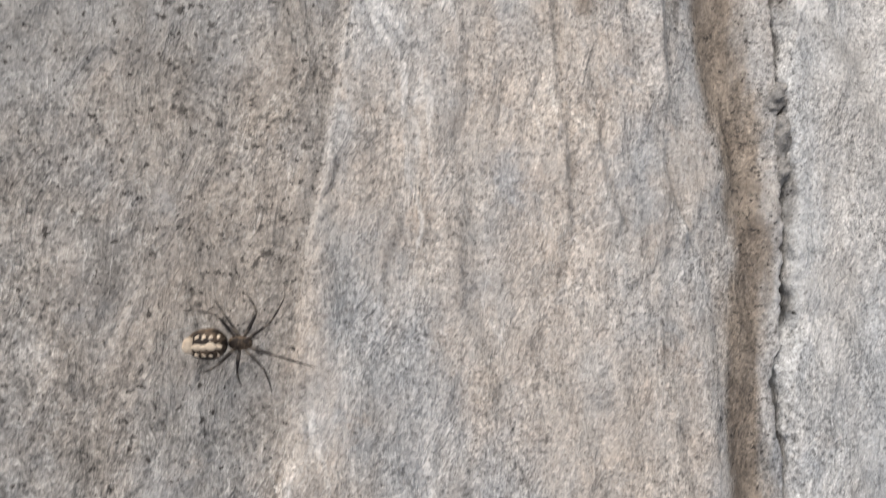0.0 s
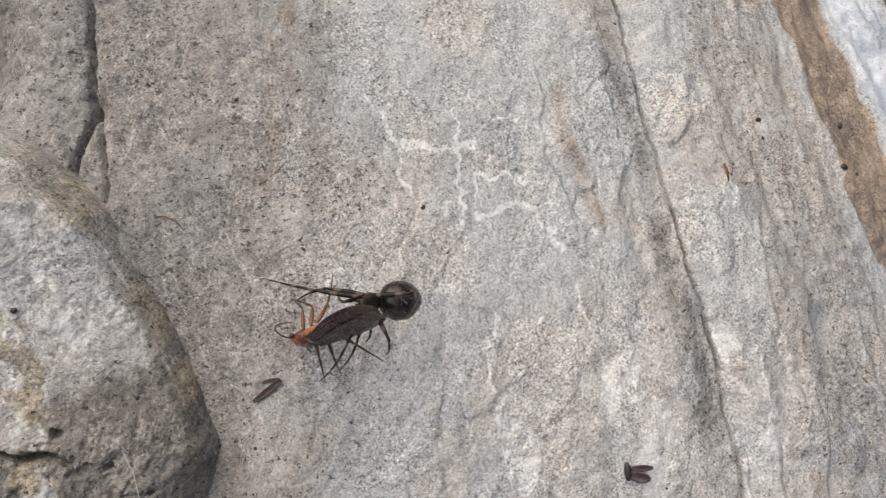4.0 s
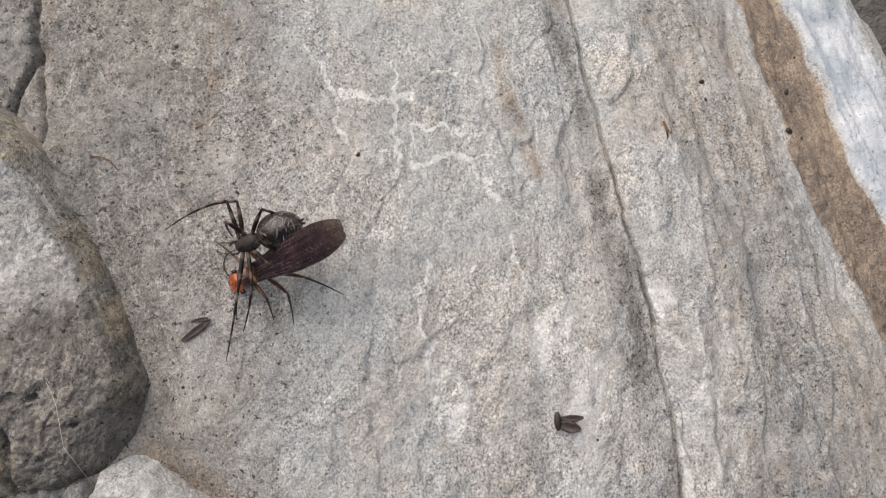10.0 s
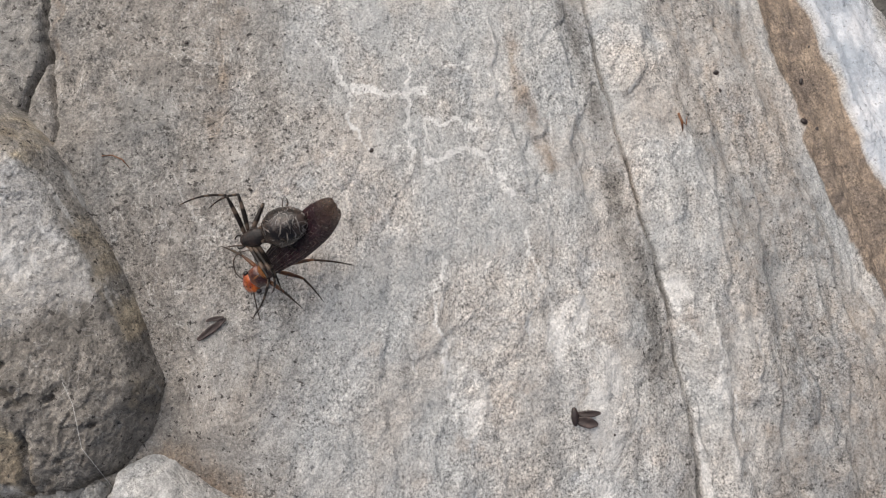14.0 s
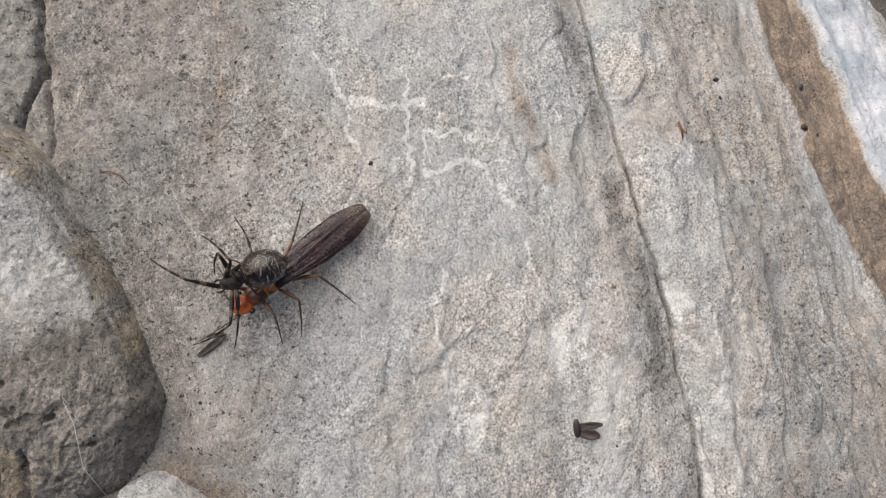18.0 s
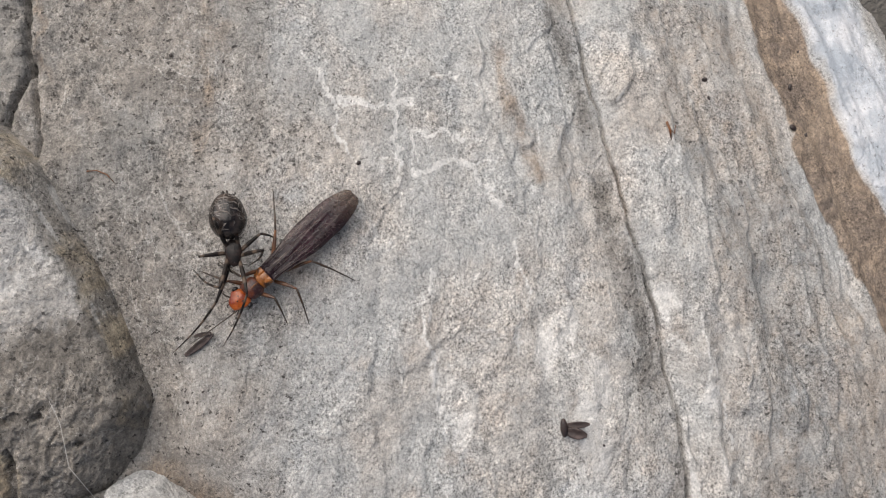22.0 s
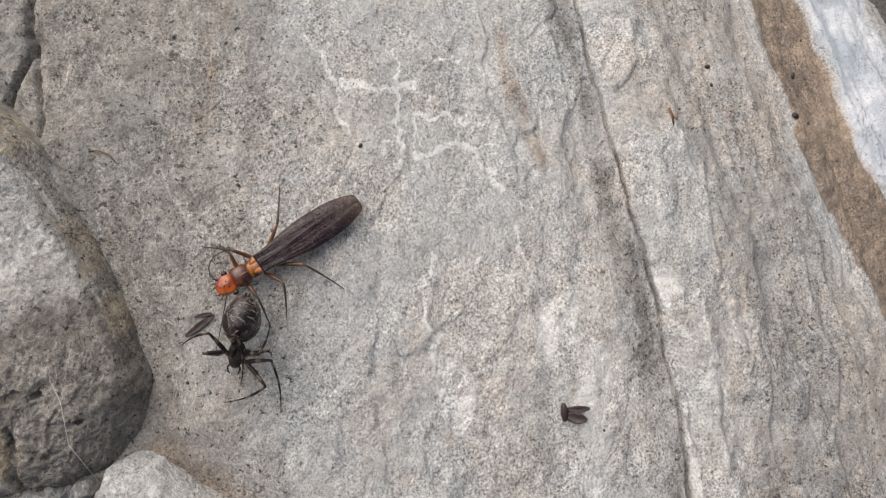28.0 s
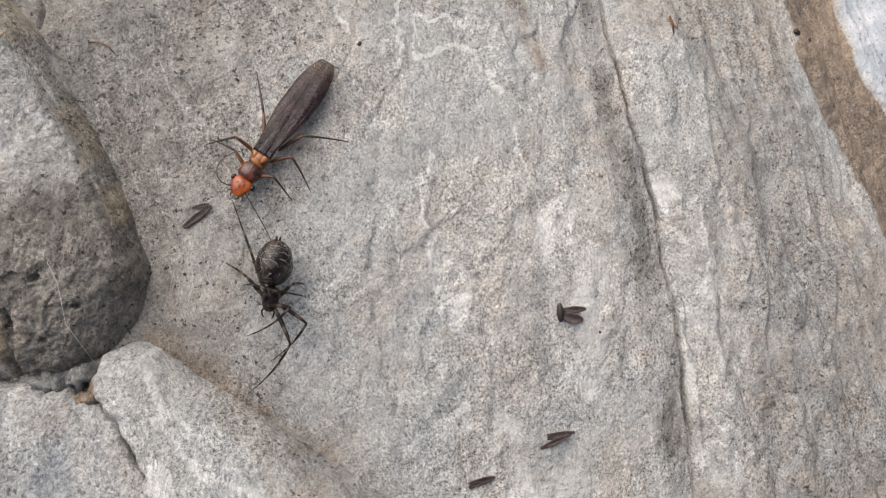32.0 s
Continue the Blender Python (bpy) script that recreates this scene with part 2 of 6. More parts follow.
slab_mat = rock_material("pale_grey_schist", (0.405, 0.408, 0.402), (0.5, 0.452, 0.405), (0.58, 0.57, 0.55), (1, 0.66, 1), -8, 1.22, 1.2, (1, 0.85, 1), 0.32, 0.5, 0.75)
low_mat = rock_material("banded_grey_schist", (0.345, 0.35, 0.355), (0.455, 0.4, 0.35), (0.5, 0.485, 0.46), (1, 0.5, 1), 4, 0.85, 1.0, (1, 0.85, 1), 0.38, 0.5, 0.85, rust=((0.13, 0.1, 0.075), (0.31, 0.255, 0.2)))
wedge_mat = rock_material("light_grey_schist", (0.4, 0.41, 0.415), (0.46, 0.44, 0.415), (0.6, 0.595, 0.585), (1, 0.4, 1), -38, 0.95, 1.05, (1, 0.9, 1), 0.2, 0.6, 0.85, rust=((0.15, 0.12, 0.095), (0.36, 0.3, 0.24)))
boulder_mat = rock_material("weathered_boulder_stone", (0.395, 0.385, 0.37), (0.45, 0.41, 0.36), (0.52, 0.5, 0.48), (1, 0.75, 1), 10, 0.95, 0.95, (1, 0.9, 1), 0.3, 0.35, 0.85, 0.92, ((0.17, 0.135, 0.095), (0.5, 0.42, 0.3)))

# ---- ground far below ----
def ground():
    n = Nodes("damp_gravel")
    v = n.coords()
    c = n.mix(n.ramp(n.noise(v, 35, 6, 0.7), 0.35, 0.65), (0.05, 0.045, 0.04), (0.16, 0.15, 0.135))
    n.put(n.bsdf.inputs["Base Color"], c)
    n.bsdf.inputs["Roughness"].default_value = 0.9
    n.put(n.bsdf.inputs["Normal"], n.bump(n.noise(v, 60, 6, 0.7), 0.008))
    bm = bmesh.new()
    bmesh.ops.create_grid(bm, x_segments=60, y_segments=60, size=1)
    for v in bm.verts:
        r = max(abs(v.co.x), abs(v.co.y))
        s = 0.25 * r + 400 * r ** 6
        v.co.x, v.co.y = v.co.x * s / max(r, 1e-6), v.co.y * s / max(r, 1e-6)
        v.co.z = -0.075 + 0.006 * noise.noise(v.co * 20)
    me = bpy.data.meshes.new("ground")
    bm.to_mesh(me)
    bm.free()
    me.materials.append(n.mat)
    tagged(new("ground", me), "dark damp gravel bank under the rocks", "ground", kind="structure")


ground()

# ---- the slab on which the insects meet ----
def slab_base(x, y):
    u, v = x / 50, y / 50
    return 1.11 - 8.57 * u - 8.58 * v - 2.26 * u * u - 1.45 * u * v - 4.48 * v * v


FRACTURE = [(17, 62), (21.5, 41.3), (21.9, 37.2), (23, 30), (24.8, 22.4), (26.5, 13.8), (28.5, 6.1), (31.6, -4.8), (32.9, -16.7), (35, -25.6), (35.9, -36.1), (42, -80)]


def edge_x(y):
    """The long fracture edge that runs down the slab."""
    y = np.asarray(y, float)
    jag = 0.45 * fbm(y * 0.22, y * 0 + 3.3, 651, 3, 0.5)
    return np.interp(-y, [-p[1] for p in FRACTURE], [p[0] for p in FRACTURE]) + jag


def strata(x, y):
    """A coordinate across the beds: they stand upright on one side and lean more and more on the other."""
    k = 0.1 + 0.0038 * np.clip(x, -10, 75)
    return x + k * y


# edges where a thin bed breaks off towards the right: line, height, how far back it rises
LEDGES_UPPER = (([(14.8, 36.6), (16.9, 34.8), (17.3, 29.5), (18.7, 25), (18.8, 20.6), (17.4, 15.6), (18.7, 10.8), (19.8, 6.7), (23.2, 2)], 0.75, 3.5),
                ([(4.9, 40), (6, 33.4), (5.6, 25.6), (7, 21.4), (9.6, 15.4), (11.6, 11.9), (12.1, 7.2), (14.3, 2)], 0.6, 3.0),
                ([(28.2, 42), (29.7, 35.7), (30.2, 29.6), (27.7, 26.1), (26.3, 24.1)], 0.55, 2.6), ([(12.6, 20.5), (14.6, 14), (15.2, 9.5)], 0.4, 2.2))
LEDGES_RIGHT = (([(36, 25.9), (36.3, 18.8), (39, 11.3), (42.4, 4.5), (44.7, 0.3)], 0.7, 3.2), ([(52.1, 33.3), (50.1, 29.6), (51.7, 20.1), (54.6, 14.9), (57.1, 11.1), (58.6, 6), (59.3, 0.3)], 0.9, 3.6),
                ([(36.1, 38.4), (38.3, 32.2), (39.1, 30.2), (40.9, 24.2), (40.7, 15.7)], 0.6, 2.6), ([(43.9, 43.6), (43.4, 36.9), (45, 29.9)], 0.6, 2.4), ([(46, 14), (48.6, 6), (52, -2)], 0.5, 2.4))
LEDGES_LOWER = (([(38.7, -11.7), (40.4, -15.2), (40.9, -18.1)], 0.6, 2.2), ([(43.5, -7.2), (46.5, -11.9), (46, -20), (46.4, -23.5)], 0.55, 2.6), ([(52.1, -9.1), (54.4, -18), (57.9, -22.9), (59.6, -28.9), (63.2, -38.5)], 0.9, 3.4),
                ([(59.9, -1.2), (60.8, -6.2), (65, -14.2), (69, -18.6)], 0.7, 3.0), ([(27.6, -8.6), (30.4, -14.9), (32.2, -16.7)], 0.45, 2.0), ([(17.1, -3.4), (18.7, -6.8), (17.5, -10.7)], 0.45, 2.4))
LEDGES_MIDDLE = (([(24.2, -22.5), (25.9, -27), (26.3, -33.1)], 0.45, 2.4), ([(20.3, -14.1), (21.7, -18), (22.1, -21.6)], 0.4, 2.0), ([(9.5, -3.4), (10.3, -7.3), (8.3, -13.8)], 0.4, 2.4),
                 ([(-3, 0), (-1.6, -4.9), (-2.7, -9.3), (-1.6, -14.7), (-1.3, -20.5)], 0.45, 2.6), ([(-11, -12.4), (-10.1, -16.1), (-11.4, -17.6)], 0.35, 2.0))


def ledges(x, y):
    """Height of the broken beds, and where their thin lips run."""
    wx = x + 0.5 * fbm(x * 0.35, y * 0.35, 661, 3)
    rise, lip = np.zeros(np.shape(x)), np.zeros(np.shape(x))
    for pts, high, back in LEDGES_UPPER + LEDGES_RIGHT + LEDGES_LOWER + LEDGES_MIDDLE:
        d, along = near_line(wx, y, pts)
        side = wx - np.interp(-y, [-p[1] for p in pts], [p[0] for p in pts])
        fade = smooth(0, 0.12, along) * smooth(1, 0.86, along)
        rise = rise + 0.95 * high * fade * np.exp(-d / back) * smooth(0.22, -0.22, side)
        lip = np.maximum(lip, fade * np.exp(-((d - 0.1) / 0.5) ** 2) * smooth(0.4, -0.1, side))
    return rise, lip


def scallops(x, y):
    """Shell-shaped flakes in the middle of the slab, each a shallow rise that ends in a curved edge."""
    wx = x + 3.4 * fbm(x * 0.085, y * 0.07, 671, 3) + 0.4 * fbm(x * 0.4, y * 0.4, 675, 2)
    wy = y + 3.4 * fbm(x * 0.07, y * 0.06, 681, 3)
    k = (wx + 0.12 * wy + 5.0 * fbm(wx * 0.05, wy * 0.05, 685, 2)) / 8.5
    k = k - np.floor(k)
    where = smooth(-26, -6, x) * smooth(40, 26, x) * smooth(-0.35, 0.25, fbm(x * 0.06 + 4, y * 0.05, 691, 2))
    return 0.4 * where * (k - smooth(0.93, 1.0, k)), where * smooth(0.84, 0.92, k) * smooth(1.0, 0.94, k)


FLUTES = (([(3, 34), (5.5, 26), (8.8, 17.5), (12.2, 10), (14.7, 1.8), (15.5, -8)], 0.35, 1.7), ([(13, 40), (14.7, 31.8), (18, 23.4), (19, 17.6), (21.5, 8.4), (26, -2)], 0.6, 2.2),
          ([(36, 40), (41, 22), (48, 4), (56, -18)], 0.8, 1.6), ([(-8, 12), (-9, 2), (-8.6, -8), (-7, -18)], 0.45, 1.3), ([(14, -8), (15.5, -20), (17, -34)], 0.5, 1.2))
VEIN = [(49, 62), (53.2, 44.6), (59, 17.3), (67.3, -2.7), (76, -16), (92, -38)]
QUARTZ = [(57, 62), (62.2, 45.6), (66.2, 32.4), (70.2, 15.8), (75.2, 4), (88, -16), (104, -36)]
TOP_CRACK = [(-62, 60), (-60, 36.5), (-59.5, 32.8), (-58.6, 29.5), (-59.3, 27.1), (-59.6, 25.3), (-60.4, 22.7), (-60.9, 19.8), (-62, 14)]
SIDE_CRACK = [(-58.6, 29.5), (-57.8, 25.1), (-57.1, 22.2), (-56.8, 18.2), (-57.3, 14)]


def slab_height(x, y):
    u = strata(x, y)
    wob = fbm(x * 0.06, y * 0.06, 5, 3) * 2.0
    right = smooth(2, 34, x)
    z = slab_base(x, y)
    z = z + 0.35 * fbm(x * 0.09, y * 0.06, 11, 4)
    beds = fbm((u + wob) * 0.16, y * 0.03, 21, 4, 0.55)
    z = z + beds * (0.12 + 0.75 * smooth(24, 44, x))
    wx, wy = x + 3.0 * fbm(x * 0.07, y * 0.07, 511, 3), y + 3.0 * fbm(x * 0.07, y * 0.07, 521, 3)
    z = z + 0.1 * fbm(x * 0.7, y * 0.6, 551, 3)
    z = z + scallops(x, y)[0] + ledges(x, y)[0]
    # narrow terraces where the beds break off past the fracture
    k = (strata(wx, y) + 1.5 * fbm(x * 0.15, y * 0.03, 561, 3)) / 6.0
    k = k - np.floor(k)
    z = z + 0.62 * smooth(24, 40, x) * (k - smooth(0.86, 1.0, k)) * (0.3 + 0.9 * smooth(-0.5, 0.5, fbm(x * 0.05, y * 0.03, 571, 2)))
    d = x - edge_x(y)
    z = z - 2.0 * (0.45 + 0.55 * smooth(-0.5, 0.3, fbm(x * 0.03, y * 0.16, 655, 3))) * np.exp(-((d + 0.25) / 0.24) ** 2)
    for pts, deep, wide in FLUTES:
        df, _ = near_line(x + 0.8 * wob, y, pts)
        z = z - deep * np.exp(-(df / wide) ** 2)
    z = z + 1.6 * smooth(-0.6, 6.0, d) * np.exp(-np.clip(d - 5, 0, 99) / 10) - 0.9 * bump(d, -1.2, 3.4)
    for pts, deep, wide in ((TOP_CRACK, 3.6, 0.3), (SIDE_CRACK, 2.4, 0.24)):
        dl, al = near_line(x + 0.35 * fbm(x * 0.3, y * 0.3, 41, 3, 0.5), y, pts)
        z = z - deep * np.exp(-(dl / wide) ** 2) - 0.25 * np.exp(-(dl / 1.2) ** 2)
    z = z + 0.35 * fbm(x * 0.35, y * 0.35, 45, 4, 0.6) * smooth(-46, -58, x)
    z = z + 0.8 * smooth(-58, -64, x) * smooth(10, 26, y)
    z = z - 16 * np.exp(-(((x + 84) / 10) ** 2 + ((y - 36) / 9) ** 2)) - 62 * np.exp(-(((x + 106) / 8) ** 4 + ((y - 14) / 12) ** 4))
    # the slab sinks where the wedge and the boulder lean on it
    dw, _ = near_line(x, y, [(-48, 6), (-42, -14), (-41, -27), (-30, -38), (-14, -50), (4, -60), (24, -74)])
    z = z - 3.4 * np.exp(-(dw / 7.0) ** 2) * smooth(14, -20, y) * smooth(6, -18, x)
    q = inside_right(x, y, QUARTZ)
    z = z + 1.3 * smooth(-1.0, 1.5, q + wob * 0.3) - 1.0 * bump(q, -5.5, 3.5)
    z = z - 14 * smooth(14, 24, q + wob * 0.8)
    return z


def inside_right(x, y, pts):
    """Signed distance to the right of a line that runs from the top down."""
    d, _ = near_line(x, y, pts)
    px, py = np.array([p[0] for p in pts]), np.array([p[1] for p in pts])
    return np.where(x > np.interp(-y, -py, px), d, -d)


PALE_LACE = (
    ([(-16.0, 24.8), (-12.9, 24.1), (-8.1, 24.3), (-4.5, 24.8)], 0.75, 1.2), ([(-21.0, 32.6), (-18.5, 28.8), (-16.4, 23.3), (-14.2, 16.8), (-13.4, 15.2)], 0.5, 0.75),
    ([(-7.8, 29.3), (-7.4, 24.9), (-7.7, 20.3), (-6.4, 14.5)], 0.6, 0.95), ([(-5.3, 19.9), (-2.5, 19.6), (-0.1, 20.1)], 0.55, 1.1),
    ([(-4.4, 13.4), (-1.7, 14.7), (2.3, 16.0), (3.5, 15.2)], 0.75, 1.2), ([(3.5, 15.2), (6.3, 11.5), (7.9, 8.7)], 0.5, 0.85),
    ([(-2.6, 29.3), (2.0, 28.6)], 0.45, 0.85), ([(1.5, 19.3), (5.6, 18.2)], 0.4, 0.8),
    ([(3.5, 15.6), (7.2, 15.1)], 0.45, 0.75), ([(-6.8, 14.5), (-6.7, 6.1)], 0.4, 0.7),
    ([(-0.1, 20.1), (1.2, 18.4), (2.3, 16.0)], 0.4, 0.8),
)
PALE_THREADS = (
    ([(-5.3, 19.9), (-5.4, 16.5), (-4.4, 13.4)], 0.4, 0.8), ([(-4.5, 24.8), (-3.4, 22.6), (-2.5, 19.6)], 0.3, 0.65),
    ([(-2.4, 0.1), (-3.2, -8), (-1.9, -16), (-1.1, -20.8)], 0.4, 0.85), ([(-16.4, 23.3), (-12.9, 24.1)], 0.4, 0.7),
    ([(10, 4), (11.5, -4), (10, -12)], 0.4, 0.6), ([(19, -2), (19.5, -12), (21, -20)], 0.35, 0.55),
    ([(26, -24), (28, -32), (31, -44)], 0.4, 0.55), ([(12, 30), (14, 22), (15, 15)], 0.4, 0.6),
    ([(-27, 8), (-26, 0), (-27, -8)], 0.35, 0.5), ([(38, -8), (40, -18), (43, -28)], 0.4, 0.7),
    ([(33.5, -12), (37, -14), (41, -13.5)], 0.35, 0.7),
)


def slab():
    steps = np.concatenate([np.arange(-146, -2.4, 0.3), np.arange(-2.4, 1.6, 0.13), np.arange(1.6, 84, 0.3)])
    u, y = np.meshgrid(steps, np.arange(-78, 62, 0.3))
    x = edge_x(y) * np.exp(-np.clip(np.abs(u) - 3, 0, 99) / 40) + 30 * (1 - np.exp(-np.clip(np.abs(u) - 3, 0, 99) / 40)) + u
    z = slab_height(x, y)
    q = inside_right(x, y, QUARTZ)
    v = inside_right(x, y, VEIN)
    wob = fbm(x * 0.25, y * 0.12, 61, 4)
    pale = np.zeros(x.shape)
    for pts, wide, strong in PALE_LACE + PALE_THREADS:
        d, _ = near_line(x + 0.7 * fbm(x * 0.4, y * 0.4, 71, 4, 0.6), y + 0.7 * fbm(x * 0.4, y * 0.4, 81, 4, 0.6), pts)
        pale = np.maximum(pale, 1.2 * strong * np.exp(-(d / (0.62 * wide)) ** 2))
    u = strata(x, y)
    threads = 0.5 * scallops(x, y)[1] * smooth(-0.4, 0.4, fbm(x * 0.2, y * 0.2, 93, 2))
    threads = np.maximum(threads, 0.62 * ledges(x, y)[1] * smooth(-0.7, 0.3, fbm(x * 0.25, y * 0.2, 91, 3)))
    # light on the raised side of the fracture, painted as pale colour
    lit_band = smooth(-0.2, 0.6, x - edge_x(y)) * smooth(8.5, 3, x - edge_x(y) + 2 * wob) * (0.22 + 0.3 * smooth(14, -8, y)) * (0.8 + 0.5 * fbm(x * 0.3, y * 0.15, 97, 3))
    # paler, mottled tone over the slab's lower middle
    pale_middle = 0.56 * smooth(-14, 6, x) * smooth(34, 24, x - 0.1 * y) * smooth(14, -12, y) * smooth(-0.5, 0.5, fbm(x * 0.13, y * 0.1, 99, 4, 0.6))
    pale = np.maximum(np.maximum(np.maximum(pale, pale_middle), threads), lit_band + 0.2 * vnoise(u * 0.8, y * 0.14, 95) * smooth(20, 40, x))
    brown = smooth(-1.2, 0.8, v + wob) * smooth(0.8, -0.8, q + 0.6 * wob)
    streak = bump(x + 0.8 * wob, -34.4 + 0.02 * y, 2.6) * smooth(8, 16, y) * (0.5 + 0.2 * fbm(x * 0.3, y * 0.2, 103, 2))
    u = strata(x, y)
    beds = smooth(0.2, 0.8, fbm(u * 0.14, y * 0.02, 101, 3)) * smooth(8, 30, x) * 0.28
    stain = bump(np.hypot(x + 11.5, (y + 13) * 0.7), 0, 2.2) * 0.3 + bump(np.hypot(x + 36, (y + 37) * 0.8), 0, 2.4) * 0.6
    red, _ = near_line(x + fbm(x * 0.4, y * 0.4, 105, 3), y, [(-58.3, 44), (-58.0, 36), (-57.6, 32.5), (-57.4, 29.2), (-55.7, 27.8)])
    streak = np.maximum(streak, 0.5 * np.exp(-(red / 1.4) ** 2))
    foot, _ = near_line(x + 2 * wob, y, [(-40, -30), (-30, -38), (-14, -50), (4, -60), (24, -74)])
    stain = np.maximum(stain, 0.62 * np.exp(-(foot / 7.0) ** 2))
    dull = smooth(7, 14, x - edge_x(y) + 3 * wob) * smooth(-1, -4, v)
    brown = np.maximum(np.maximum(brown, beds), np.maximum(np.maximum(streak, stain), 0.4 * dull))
    quartz = smooth(-0.3, 1.6, q + 0.8 * wob) * smooth(16, 12, q + 1.5 * wob)
    aged_shade = 0.8 * smooth(-6, -44, x + 5 * wob) + 0.25 * bump(np.hypot(x + 20, y + 14), 0, 7) - 0.15 * lit_band
    aged_shade = aged_shade + 0.3 * np.exp(-((x + 9) / 12) ** 2 - ((y - 24) / 10) ** 2)
    # shade of the slope left of the fracture, put into the mask
    aged_shade = np.maximum(np.maximum(aged_shade, 0.36 * dull), 0.55 * bump(x - edge_x(y), -3.0, 3.0) * (1 + 0.8 * wob))
    strip, _ = near_line(x + wob, y, [(9, 34), (9.5, 26), (12, 19), (14, 13)])
    brown = np.maximum(brown, 0.55 * np.exp(-(strip / 2.0) ** 2))
    keep = inside(x, y, [(-118, -60), (-60, -77), (60, -77), (97, -50), (97, 40), (85, 61), (-90, 61), (-118, 50)]) + 3 * fbm(x * 0.07, y * 0.07, 111) > 0
    ob = sheet("rock_slab", x, y, z, keep, (pale, brown, quartz, aged_shade), slab_mat, -70)
    return tagged(ob, "large pale grey schist slab with a brown seam and white quartz band", "rock", kind="structure")


slab()


def round_off(d, radius, drop, power=2.0):
    """How far a rock's top falls towards its outline."""
    k = np.clip(1 - d / radius, 0, 1)
    return drop * (1 - np.clip(1 - k ** power, 0, 1) ** (1 / power)) + 8.0 * np.clip(-d, 0, 99)


# ---- the rounded boulder ----
BOULDER = [(-112, -28), (-112, -6), (-105, 5), (-99, 15), (-92, 25), (-81, 29.5), (-72, 27), (-63.4, 21.8), (-56.2, 14.2), (-50, 4.4), (-44.7, -6.6),
           (-41.6, -16.5), (-40.8, -25), (-43.6, -31), (-52, -34.5), (-70, -36), (-92, -35)]


# small holes and slits: line, depth, half width
NOTCHES = (([(-77, -11.6), (-74, -9.6), (-71.4, -9.1)], 3.0, 0.75), ([(-66.5, -15.4), (-63, -16.6), (-60.5, -16.4), (-56, -18.4)], 2.8, 0.55),
           ([(-56.6, -22), (-56.4, -27), (-55.9, -32)], 1.6, 0.6), ([(-69, -10.5), (-67.5, -13), (-66.5, -15)], 0.7, 0.5), ([(-59.6, -13.2), (-59.1, -14.6)], 1.6, 0.5), ([(-53.4, -17.6), (-52.6, -18.2)], 1.2, 0.4),
           ([(-48.6, -21.4), (-47.9, -22)], 1.1, 0.35), ([(-59.4, -24.4), (-59.8, -28)], 1.2, 0.4), ([(-52.3, -25.4), (-51.9, -26.6)], 1.0, 0.35))


def notches(x, y):
    """Depth of the slits in the boulder, and a mask that paints the shade inside them."""
    sink, notch_shade = np.zeros(np.shape(x)), np.zeros(np.shape(x))
    for pts, deep, wide in NOTCHES:
        dl, along = near_line(x + 0.4 * fbm(x * 0.5, y * 0.5, 241, 3), y + 0.4 * fbm(x * 0.5, y * 0.5, 251, 3), pts)
        taper = 0.3 + 0.7 * np.sin(math.pi * np.clip(along, 0, 1)) ** 0.7
        mark = np.exp(-(dl / (wide * taper)) ** 2)
        sink, notch_shade = sink + 1.1 * deep * taper * mark, np.maximum(notch_shade, mark)
    return sink, notch_shade


def boulder_height(x, y):
    wob = fbm(x * 0.05, y * 0.05, 201, 3)
    d = inside(x, y, BOULDER) + 0.7 * wob
    low = smooth(-16, -28, y)
    top = 15.4 - 0.2 * np.clip(x + 64, -34, 40) + 0.8 * fbm(x * 0.04, y * 0.04, 211, 3) - 1.5 * smooth(-4, 26, y)
    # a flat top that breaks off along a crest to a steep flank, and a steep rough front
    flank = 7.4 + 2.7 * d + 0.7 * fbm(x * 0.12, y * 0.12, 217, 3)
    crest = -np.log(np.exp(-1.3 * np.minimum(top, 60) * 0.8) + np.exp(-1.3 * np.clip(flank, -40, 60) * 0.8)) / 1.04
    front = top - round_off(d, 11 + 2 * wob, 20, 2.6)
    z = crest * (1 - low) + front * low - 8.0 * np.clip(-d, 0, 99) * (1 - low)
    z = z + 0.45 * fbm(x * 0.16, y * 0.13, 221, 4) * (0.5 + 0.9 * low)
    z = z + 0.4 * (np.abs(fbm(x * 0.25, y * 0.14, 231, 3)) - 0.4) * smooth(-8, -20, y)
    z = z - notches(x, y)[0]
    crag = fbm(x * 0.3, y * 0.22, 261, 5, 0.62)
    z = z + 0.5 * crag * smooth(-6, -20, y) - 0.9 * smooth(0.4, 1.0, crag) * smooth(-8, -18, y)
    return z + 0.12 * fbm(x * 0.9, y * 0.7, 265, 3), d


